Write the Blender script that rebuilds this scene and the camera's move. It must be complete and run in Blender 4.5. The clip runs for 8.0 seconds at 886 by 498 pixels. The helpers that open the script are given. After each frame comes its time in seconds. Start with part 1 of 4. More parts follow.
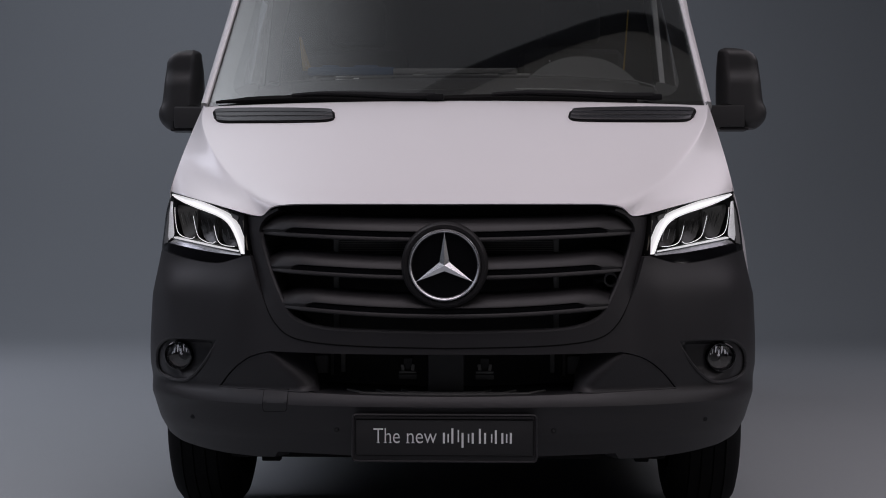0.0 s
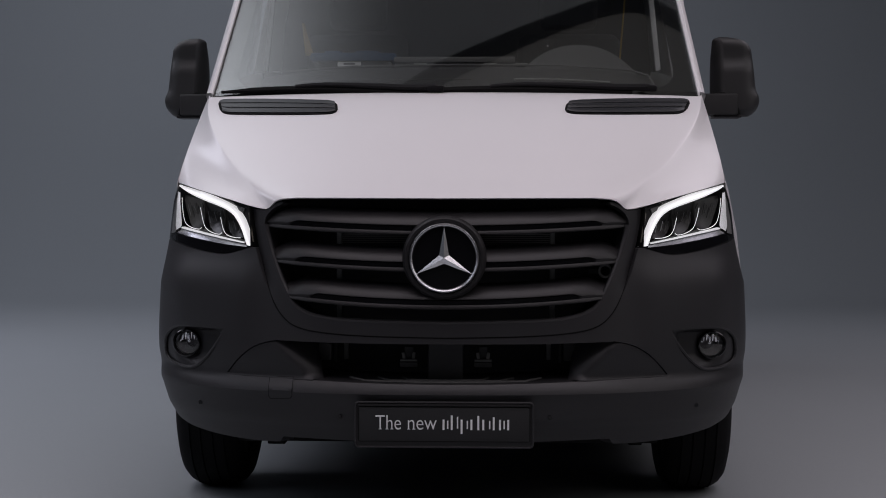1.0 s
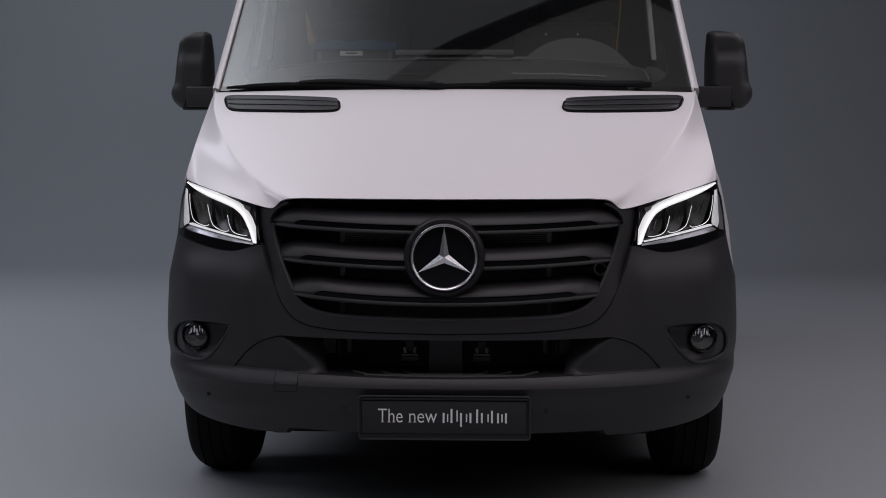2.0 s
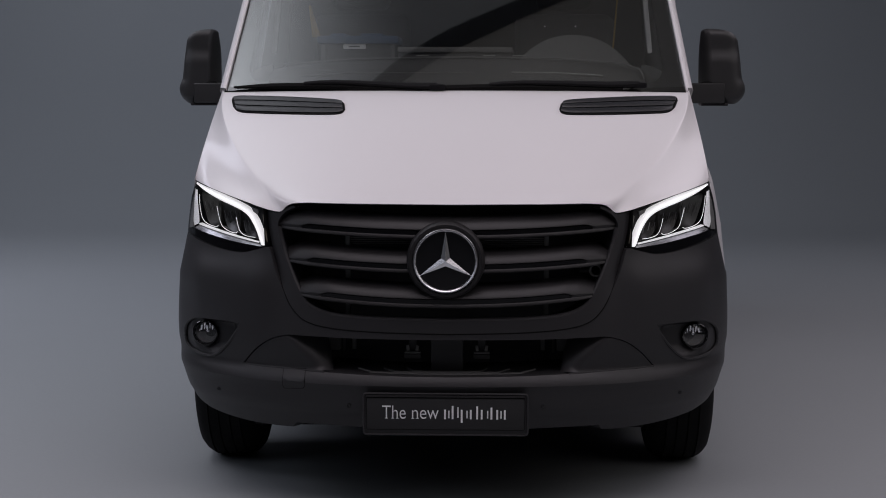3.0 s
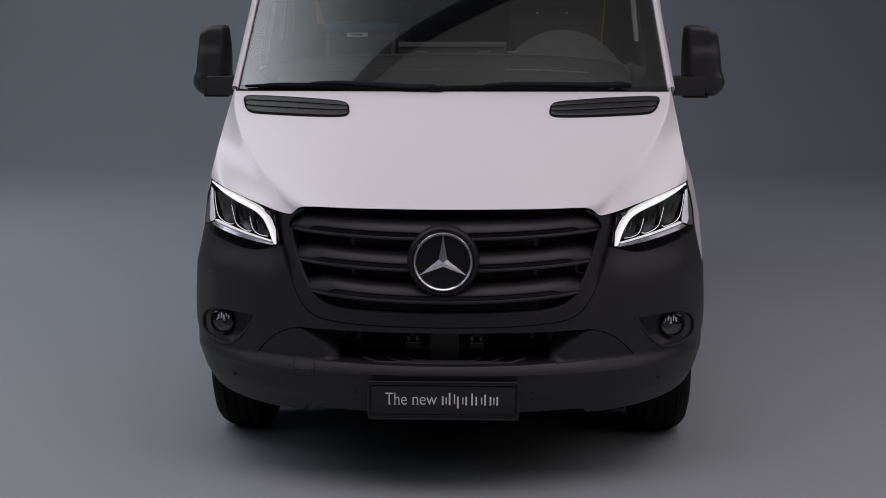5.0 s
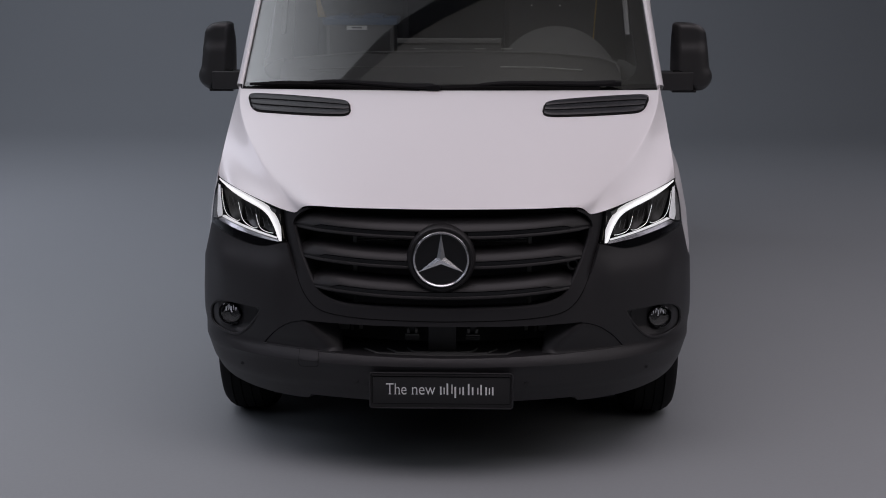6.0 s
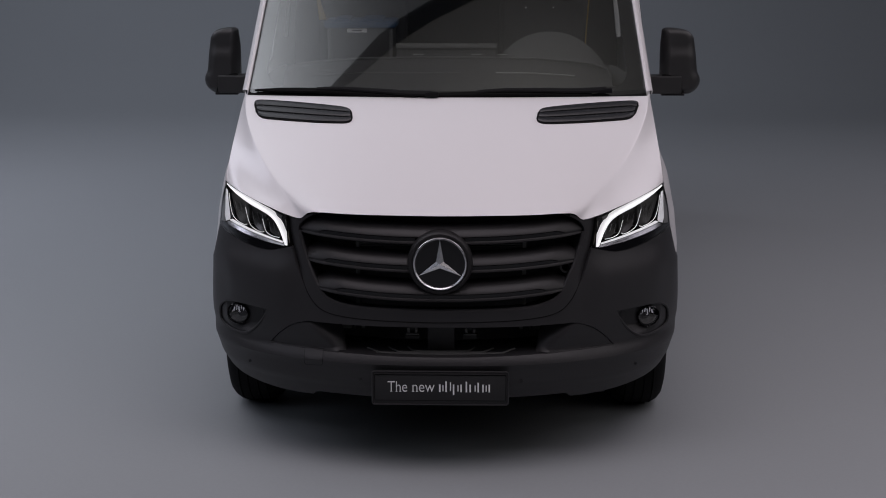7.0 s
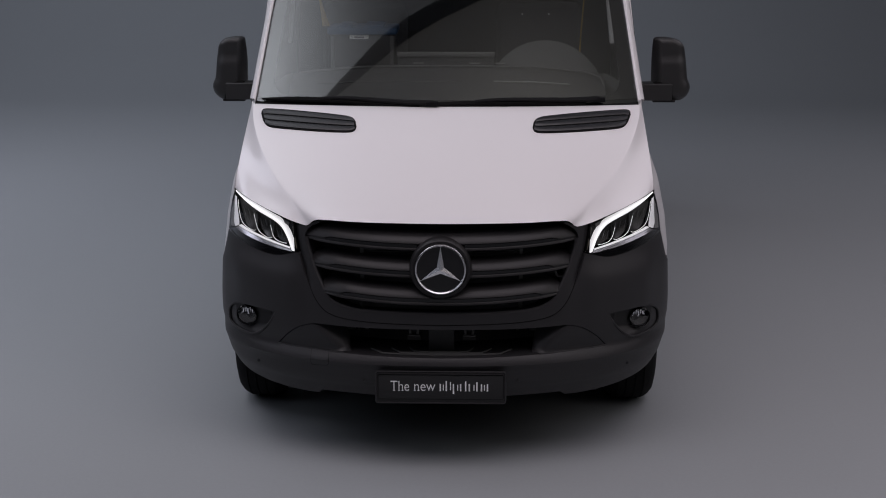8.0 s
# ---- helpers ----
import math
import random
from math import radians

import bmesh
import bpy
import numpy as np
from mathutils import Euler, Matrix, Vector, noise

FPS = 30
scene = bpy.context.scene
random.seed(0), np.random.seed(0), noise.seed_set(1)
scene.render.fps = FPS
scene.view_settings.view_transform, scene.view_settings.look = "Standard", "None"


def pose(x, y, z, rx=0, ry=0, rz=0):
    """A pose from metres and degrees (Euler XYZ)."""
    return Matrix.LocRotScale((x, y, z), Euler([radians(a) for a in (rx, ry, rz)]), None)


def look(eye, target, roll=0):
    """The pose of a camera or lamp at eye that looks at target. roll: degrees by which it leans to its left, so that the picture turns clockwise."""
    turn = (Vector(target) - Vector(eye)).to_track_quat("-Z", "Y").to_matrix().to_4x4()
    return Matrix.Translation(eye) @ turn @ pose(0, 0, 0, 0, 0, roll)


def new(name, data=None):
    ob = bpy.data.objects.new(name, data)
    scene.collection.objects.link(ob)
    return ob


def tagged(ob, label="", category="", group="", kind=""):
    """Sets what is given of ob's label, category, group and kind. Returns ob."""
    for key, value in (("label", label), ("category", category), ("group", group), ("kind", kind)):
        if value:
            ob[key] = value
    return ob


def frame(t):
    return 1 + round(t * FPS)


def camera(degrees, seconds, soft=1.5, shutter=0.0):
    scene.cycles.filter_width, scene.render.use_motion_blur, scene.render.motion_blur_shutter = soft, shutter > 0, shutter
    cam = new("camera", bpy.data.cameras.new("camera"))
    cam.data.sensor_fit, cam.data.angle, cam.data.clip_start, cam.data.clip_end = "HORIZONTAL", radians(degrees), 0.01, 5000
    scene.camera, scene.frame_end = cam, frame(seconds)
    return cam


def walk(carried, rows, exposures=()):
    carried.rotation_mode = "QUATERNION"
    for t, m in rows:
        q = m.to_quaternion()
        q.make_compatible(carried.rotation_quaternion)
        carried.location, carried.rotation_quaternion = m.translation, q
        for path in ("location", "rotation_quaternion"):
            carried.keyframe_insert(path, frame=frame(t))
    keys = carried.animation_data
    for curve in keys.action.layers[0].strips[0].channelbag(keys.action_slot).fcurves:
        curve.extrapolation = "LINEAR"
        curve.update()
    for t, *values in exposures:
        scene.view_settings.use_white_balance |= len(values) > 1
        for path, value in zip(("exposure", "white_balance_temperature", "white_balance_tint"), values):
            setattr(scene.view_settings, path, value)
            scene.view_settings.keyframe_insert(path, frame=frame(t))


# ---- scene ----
cam = camera(31.28, 8.0, soft=1.0)
# seconds, x, y, z in metres, yaw, pitch, roll in degrees
ROWS = [
    (0.0, 0.1700, -4.6998, 0.9368, 2.128, -0.092, -0.033),
    (0.5, 0.1740, -4.7753, 0.9924, 2.142, -0.886, -0.014),
    (1.0, 0.1777, -4.8515, 1.0546, 2.145, -1.725, -0.053),
    (1.5, 0.1838, -4.9263, 1.1300, 2.166, -2.626, -0.059),
    (3.0, 0.1867, -5.1879, 1.4205, 2.161, -5.511, -0.036),
    (3.5, 0.1930, -5.2870, 1.5173, 2.171, -6.437, -0.003),
    (4.0, 0.2014, -5.3866, 1.6125, 2.170, -7.306, -0.012),
    (4.5, 0.2085, -5.4917, 1.7136, 2.170, -8.148, 0.002),
    (6.0, 0.2033, -5.8422, 2.0565, 1.925, -11.010, 0.003),
    (6.5, 0.1979, -5.9672, 2.1698, 1.795, -11.769, 0.050),
    (7.0, 0.1929, -6.0918, 2.2788, 1.687, -12.399, 0.067),
    (7.5, 0.1857, -6.2215, 2.3814, 1.586, -12.933, 0.085),
    (8.0, 0.1802, -6.3517, 2.4790, 1.519, -13.395, 0.054),
]
walk(cam, [(t, pose(x, y, z, 90 + pitch, roll, yaw)) for t, x, y, z, yaw, pitch, roll in ROWS], [(0.0, 0.0), (8.0, 0.0)])

# ---------------------------------------------------------------- world and studio lamps
world = bpy.data.worlds.new("studio_air")
scene.world = world
world.use_nodes = True
world.node_tree.nodes["Background"].inputs[0].default_value = (0.55, 0.62, 0.75, 1)
world.node_tree.nodes["Background"].inputs[1].default_value = 0.02


def softbox(name, eye, target, sx, sy, watts, colour):
    data = bpy.data.lights.new(name, "AREA")
    data.shape, data.size, data.size_y, data.energy, data.color = "RECTANGLE", sx, sy, watts, colour
    ob = new(name, data)
    ob.matrix_world = look(eye, target)
    return ob


softbox("front_overhead_softbox", (0.4, -1.6, 5.0), (0.4, -1.45, 0), 6.2, 3.6, 137, (1.0, 0.905, 0.985))
softbox("left_softbox", (-6.2, 3.8, 5.2), (-5.6, 4.2, 0), 3.6, 6.4, 252, (0.86, 0.86, 1.0))
softbox("right_softbox", (5.9, 3.2, 5.2), (5.0, 3.4, 0), 4.6, 7.0, 140, (0.97, 0.90, 1.0))
# two added fill lights, out of view, that brighten the bumper's corners
softbox("front_left_fill", (-6.2, -2.6, 4.3), (-1.2, -0.2, 0.7), 4.2, 3.8, 40, (0.80, 0.85, 1.0))
softbox("front_right_fill", (6.2, -2.6, 4.3), (1.2, -0.2, 0.7), 5.2, 4.2, 54, (1.0, 0.94, 0.95))
softbox("wall_wash", (-4.0, 8.0, 7.8), (-3.0, 15.5, 2.0), 9.0, 1.5, 188, (0.80, 0.85, 1.0))


# ---------------------------------------------------------------- materials
def mat(name, base, rough=0.5, metal=0.0, coat=0.0, bump=0.0, grain=400.0, vary=0.06, stain=3.0, glow=0.0, ior=1.5):
    m = bpy.data.materials.new(name)
    m.use_nodes = True
    nt = m.node_tree
    p = nt.nodes["Principled BSDF"]
    p.inputs["Roughness"].default_value = rough
    p.inputs["Metallic"].default_value = metal
    p.inputs["Coat Weight"].default_value = coat
    p.inputs["Coat Roughness"].default_value = 0.15
    p.inputs["IOR"].default_value = ior
    co = nt.nodes.new("ShaderNodeTexCoord")
    big = nt.nodes.new("ShaderNodeTexNoise")
    big.inputs["Scale"].default_value = stain
    big.inputs["Detail"].default_value = 5
    fine = nt.nodes.new("ShaderNodeTexNoise")
    fine.inputs["Scale"].default_value = grain
    fine.inputs["Detail"].default_value = 2
    for n in (big, fine):
        nt.links.new(co.outputs["Object"], n.inputs["Vector"])
    add = nt.nodes.new("ShaderNodeMath")
    add.operation = "ADD"
    nt.links.new(big.outputs["Fac"], add.inputs[0])
    nt.links.new(fine.outputs["Fac"], add.inputs[1])
    ramp = nt.nodes.new("ShaderNodeMapRange")
    ramp.inputs["From Min"].default_value = 0.6
    ramp.inputs["From Max"].default_value = 1.4
    nt.links.new(add.outputs[0], ramp.inputs["Value"])
    mix = nt.nodes.new("ShaderNodeMix")
    mix.data_type = "RGBA"
    mix.inputs["A"].default_value = (*[c * (1 - vary) for c in base], 1)
    mix.inputs["B"].default_value = (*[min(1, c * (1 + vary)) for c in base], 1)
    nt.links.new(ramp.outputs["Result"], mix.inputs["Factor"])
    nt.links.new(mix.outputs["Result"], p.inputs["Base Color"])
    rr = nt.nodes.new("ShaderNodeMapRange")
    rr.inputs["From Min"].default_value = 0.3
    rr.inputs["From Max"].default_value = 0.7
    rr.inputs["To Min"].default_value = max(0.02, rough * 0.92)
    rr.inputs["To Max"].default_value = min(1, rough * 1.08)
    nt.links.new(big.outputs["Fac"], rr.inputs["Value"])
    nt.links.new(rr.outputs["Result"], p.inputs["Roughness"])
    if bump:
        b = nt.nodes.new("ShaderNodeBump")
        b.inputs["Strength"].default_value = bump
        b.inputs["Distance"].default_value = 0.001
        nt.links.new(fine.outputs["Fac"], b.inputs["Height"])
        nt.links.new(b.outputs["Normal"], p.inputs["Normal"])
    if glow:
        p.inputs["Emission Color"].default_value = (1.0, 0.98, 0.99, 1)
        p.inputs["Emission Strength"].default_value = glow
    return m


def clear(name, tint, rough=0.0, base=0.04):
    """Thin clear sheet: lets light through, with a gloss that rises at grazing angles, alike on both faces."""
    m = bpy.data.materials.new(name)
    m.use_nodes = True
    nt = m.node_tree
    nt.nodes.remove(nt.nodes["Principled BSDF"])
    t = nt.nodes.new("ShaderNodeBsdfTransparent")
    t.inputs["Color"].default_value = (*tint, 1)
    g = nt.nodes.new("ShaderNodeBsdfGlossy")
    g.inputs["Roughness"].default_value = rough
    lw = nt.nodes.new("ShaderNodeLayerWeight")
    lw.inputs["Blend"].default_value = 0.5
    power = nt.nodes.new("ShaderNodeMath")
    power.operation = "POWER"
    power.inputs[1].default_value = 5.0
    nt.links.new(lw.outputs["Facing"], power.inputs[0])
    scale = nt.nodes.new("ShaderNodeMath")
    scale.operation = "MULTIPLY_ADD"
    scale.inputs[1].default_value = 1 - base
    scale.inputs[2].default_value = base
    nt.links.new(power.outputs[0], scale.inputs[0])
    blend = nt.nodes.new("ShaderNodeMixShader")
    nt.links.new(scale.outputs[0], blend.inputs[0])
    nt.links.new(t.outputs[0], blend.inputs[1])
    nt.links.new(g.outputs[0], blend.inputs[2])
    nt.links.new(blend.outputs[0], nt.nodes["Material Output"].inputs[0])
    return m


PAINT = mat("white_paint", (0.805, 0.783, 0.792), 0.42, coat=0.55, vary=0.012, stain=1.2)
PLASTIC = mat("dark_plastic", (0.0232, 0.0224, 0.0243), 0.47, ior=1.46, bump=0.25, grain=900, vary=0.1)
HOUSING = mat("mirror_plastic", (0.024, 0.0238, 0.0245), 0.44, bump=0.2, grain=900, vary=0.1)
VENT = mat("vent_plastic", (0.013, 0.0135, 0.016), 0.34, bump=0.2, grain=900, vary=0.1)
SATIN = mat("satin_black", (0.0205, 0.0195, 0.0205), 0.42, ior=1.38, bump=0.1, grain=900, vary=0.1)
GLOSS = mat("gloss_black", (0.006, 0.006, 0.007), 0.08, vary=0.1)
VOID = mat("matt_black", (0.011, 0.011, 0.011), 0.85, vary=0.2, ior=1.15)
CHROME = mat("chrome", (0.82, 0.83, 0.85), 0.09, metal=1.0, vary=0.02)
SOFT_CHROME = mat("satin_chrome", (0.86, 0.86, 0.88), 0.27, metal=1.0, vary=0.03)
STEEL = mat("dull_steel", (0.4, 0.4, 0.42), 0.35, metal=1.0, vary=0.1, grain=300)
REFLECTOR = mat("lamp_reflector", (0.25, 0.25, 0.26), 0.3, metal=1.0, vary=0.1, grain=60)
RUBBER = mat("black_rubber", (0.016, 0.016, 0.017), 0.72, bump=0.4, grain=500, vary=0.2)
TYRE = mat("tyre_rubber", (0.009, 0.009, 0.0095), 0.85, bump=0.4, grain=500, vary=0.2, ior=1.25)
LED = mat("light_guide", (0.85, 0.85, 0.87), 0.25, glow=0.6, grain=90, vary=0.15)
BEAM = mat("light_guide_core", (0.9, 0.9, 0.9), 0.3, glow=0.85)
# the dim and lower materials glow to imitate shine on lamp trim
OUTER_GLOW = mat("outer_trim_glow", (0.7, 0.7, 0.74), 0.2, glow=0.27, grain=60, vary=0.2)
LOWER_GLOW = mat("lower_trim_glow", (0.6, 0.6, 0.63), 0.15, glow=0.46, grain=60, vary=0.2)
POLISHED = mat("polished_trim", (0.36, 0.36, 0.38), 0.24, metal=0.8, grain=40, vary=0.4)
BOWL = mat("reflector_bowl", (0.02, 0.019, 0.018), 0.32, metal=0.3, grain=80, vary=0.4)
LENSEDGE = mat("tinted_lens_edge", (0.11, 0.10, 0.075), 0.3, vary=0.2)
EDGE_LED = mat("bright_lamp_edge", (0.8, 0.8, 0.82), 0.2, glow=0.55)
GLASS = clear("windscreen_glass", (0.74, 0.752, 0.742), base=0.13)
LENS = clear("lamp_lens", (0.97, 0.975, 0.98), base=0.03)
WIPER = mat("wiper_black", (0.006, 0.006, 0.007), 0.6, vary=0.1, ior=1.25)
FRIT = mat("black_frit", (0.01, 0.01, 0.011), 0.25, vary=0.1)
FLOOR = mat("studio_paint", (0.308, 0.326, 0.336), 0.55, vary=0.03, stain=0.35, bump=0.05, grain=60)
WALL = mat("grey_drape", (0.08, 0.08, 0.088), 0.9, vary=0.08, stain=0.5)
DASH = mat("dash_plastic", (0.075, 0.075, 0.074), 0.6, bump=0.3, grain=500, vary=0.1)
DASH_PALE = mat("grey_dash_plastic", (0.135, 0.137, 0.135), 0.7, bump=0.3, grain=500, vary=0.1)
DARK_BAND = mat("dark_band_cover", (0.065, 0.07, 0.078), 0.8, vary=0.15)
BAY = mat("engine_bay_plastic", (0.04, 0.04, 0.041), 0.6, vary=0.2)
DASH_LINE = mat("pale_dash_edge", (0.33, 0.34, 0.32), 0.5, vary=0.1)
TRIM = mat("pale_trim", (0.17, 0.17, 0.165), 0.6, vary=0.08, grain=300)
CLOTH = mat("seat_cloth", (0.04, 0.04, 0.042), 0.9, bump=0.5, grain=700, vary=0.25)
BLUE = mat("blue_crate_plastic", (0.028, 0.085, 0.19), 0.5, vary=0.08)
YELLOW = mat("yellow_strap", (0.5, 0.33, 0.06), 0.7, vary=0.12, grain=300)
PAPER = mat("white_label", (0.9, 0.9, 0.9), 0.6, vary=0.05)


# ---------------------------------------------------------------- mesh helpers
def part(name, bm, material, parent, label="", sharp=35):
    me = bpy.data.meshes.new(name)
    bmesh.ops.recalc_face_normals(bm, faces=bm.faces[:])
    bm.to_mesh(me)
    bm.free()
    for poly in me.polygons:
        poly.use_smooth = True
    me.set_sharp_from_angle(angle=radians(sharp))
    me.materials.append(material)
    ob = new(name, me)
    if parent is not None:
        ob.parent = parent
    if label:
        ob["label"] = label
    return ob


def empty(name, parent=None):
    ob = new(name)
    ob.parent = parent
    return ob


def ease(a, b, t):
    t = min(1, max(0, (t - a) / (b - a)))
    return t * t * (3 - 2 * t)


def mix(a, b, t):
    return a + (b - a) * t


def table(rows, t):
    """Straight steps between (t, value) rows."""
    if t <= rows[0][0]:
        return rows[0][1]
    for (a, p), (b, q) in zip(rows, rows[1:]):
        if t <= b:
            return p + (q - p) * (t - a) / (b - a)
    return rows[-1][1]


def spline(points, n, closed=False):
    """Catmull-Rom curve through points, n steps a span."""
    pts = [Vector(p) for p in points]
    count = len(pts)
    out = []
    for i in range(count if closed else count - 1):
        if closed:
            a, b, c, d = (pts[(i + k) % count] for k in (-1, 0, 1, 2))
        else:
            b, c = pts[i], pts[i + 1]
            a = pts[i - 1] if i else b * 2 - c
            d = pts[i + 2] if i + 2 < count else c * 2 - b
        for k in range(n):
            t = k / n
            out.append(0.5 * (2 * b + (c - a) * t + (2 * a - 5 * b + 4 * c - d) * t * t + (3 * b - a - 3 * c + d) * t ** 3))
    if not closed:
        out.append(pts[-1].copy())
    return out


def straight(points, gap):
    """Polyline cut into steps of about gap."""
    out = []
    for p, q in zip(points, points[1:]):
        p, q = Vector(p), Vector(q)
        n = max(1, round((q - p).length / gap))
        out += [p.lerp(q, k / n) for k in range(n)]
    return out + [Vector(points[-1])]


def grid(fn, nu, nv, bm=None, wrap=False):
    bm = bm or bmesh.new()
    rows = [[bm.verts.new(fn(i / nu, j / nv)) for i in range(nu if wrap else nu + 1)] for j in range(nv + 1)]
    for j in range(nv):
        for i in range(nu):
            k = (i + 1) % nu if wrap else i + 1
            try:
                bm.faces.new((rows[j][i], rows[j][k], rows[j + 1][k], rows[j + 1][i]))
            except ValueError:
                pass
    return bm


def shell(fn, nu, nv, inward):
    """A sheet with thickness: fn and its copy moved by inward, closed along the rim."""
    inward = Vector(inward)
    bm = grid(fn, nu, nv)
    rim = [e for e in bm.edges if len(e.link_faces) == 1]
    back = {v: bm.verts.new(v.co + inward) for v in bm.verts[:]}
    for f in bm.faces[:]:
        bm.faces.new([back[v] for v in reversed(f.verts)])
    for e in rim:
        a, b = e.verts
        bm.faces.new((a, b, back[b], back[a]))
    return bm


def tube(points, r, n=8, bm=None, flat=1.0, taper=None):
    bm = bm or bmesh.new()
    pts = [Vector(p) for p in points]
    rings = []
    for i, p in enumerate(pts):
        d = (pts[min(i + 1, len(pts) - 1)] - pts[max(i - 1, 0)]).normalized()
        side = d.cross(Vector((0, 0, 1)))
        if side.length < 0.05:
            side = d.cross(Vector((0, 1, 0)))
        side.normalize()
        up = side.cross(d)
        rr = r * (taper(i / (len(pts) - 1)) if taper else 1)
        rings.append([bm.verts.new(p + side * rr * math.cos(k * math.tau / n) * flat + up * rr * math.sin(k * math.tau / n)) for k in range(n)])
    for a, b in zip(rings, rings[1:]):
        for k in range(n):
            bm.faces.new((a[k], a[(k + 1) % n], b[(k + 1) % n], b[k]))
    bm.faces.new(list(reversed(rings[0])))
    bm.faces.new(rings[-1])
    return bm


def block(size, at=(0, 0, 0), bevel=0.006, turn=None, bm=None, seg=2):
    """A box with rounded edges."""
    one = bmesh.new()
    bmesh.ops.create_cube(one, size=1)
    bmesh.ops.scale(one, vec=size, verts=one.verts)
    if bevel:
        bmesh.ops.bevel(one, geom=one.edges[:], offset=bevel, segments=seg, profile=0.6, affect="EDGES")
    if turn is not None:
        bmesh.ops.transform(one, matrix=turn, verts=one.verts)
    bmesh.ops.translate(one, vec=at, verts=one.verts)
    if bm is None:
        return one
    me = bpy.data.meshes.new("piece")
    one.to_mesh(me)
    one.free()
    bm.from_mesh(me)
    bpy.data.meshes.remove(me)
    return bm


def lathe(profile, n, m=None, bm=None):
    """Profile of (radius, height) turned about z, then moved by m."""
    bm = bm or bmesh.new()
    m = m or Matrix()
    rings = []
    for r, h in profile:
        if r < 1e-5:
            rings.append([bm.verts.new(m @ Vector((0, 0, h)))])
        else:
            rings.append([bm.verts.new(m @ Vector((r * math.cos(k * math.tau / n), r * math.sin(k * math.tau / n), h))) for k in range(n)])
    for a, b in zip(rings, rings[1:]):
        for k in range(n):
            q = (k + 1) % n
            if len(a) == 1 and len(b) == 1:
                continue
            if len(a) == 1:
                bm.faces.new((a[0], b[q], b[k]))
            elif len(b) == 1:
                bm.faces.new((a[k], a[q], b[0]))
            else:
                bm.faces.new((a[k], a[q], b[q], b[k]))
    return bm


# ---------------------------------------------------------------- the nose of the van: one bowed surface that carries bumper, grille and lamps
NOSE = [(0.27, 0.085), (0.33, 0.052), (0.358, 0.036), (0.371, 0.021), (0.446, 0.011), (0.455, 0.003), (0.463, 0.0), (0.497, 0.026), (0.507, 0.033), (0.56, 0.02), (0.60, 0.015), (0.75, 0.03), (0.90, 0.046), (1.05, 0.056), (1.15, 0.108)]
WIDE = [(0.28, 0.945), (0.36, 0.979), (0.45, 1.005), (0.55, 1.017), (0.65, 1.017), (0.78, 1.013), (0.9, 0.991), (1.0, 0.981), (1.2, 0.971)]
BOW = 0.65


def nose_y(z):
    return sum(table(NOSE, z + d) for d in (-0.006, -0.003, 0, 0.003, 0.006)) / 5


def turn_of(x, z):
    return math.copysign(math.asin(min(1, abs(x) / table(WIDE, z)) ** 1.2), x)


def nose(a, z, d=0.0):
    """Point at turn a and height z, d metres behind the skin."""
    s = math.copysign(1, a)
    x = table(WIDE, z) * abs(math.sin(a)) ** (1 / 1.2) * s
    return Vector((x - s * d * abs(math.sin(a)), nose_y(z) + BOW * (1 - math.cos(a)) + d * math.cos(a), z))


def on_nose(x, z, d=0.0):
    return nose(turn_of(x, z), z, d)


def inside(p, loop):
    x, y = p
    hit = False
    for (ax, ay), (bx, by) in zip(loop, loop[1:] + loop[:1]):
        if (ay > y) != (by > y) and x < (bx - ax) * (y - ay) / (by - ay) + ax:
            hit = not hit
    return hit


def mirrored(half):
    """Closed loop from its right half, which begins and ends on the middle line."""
    return [(x, z) for x, z in half] + [(-x, z) for x, z in reversed(half) if x > 1e-6]


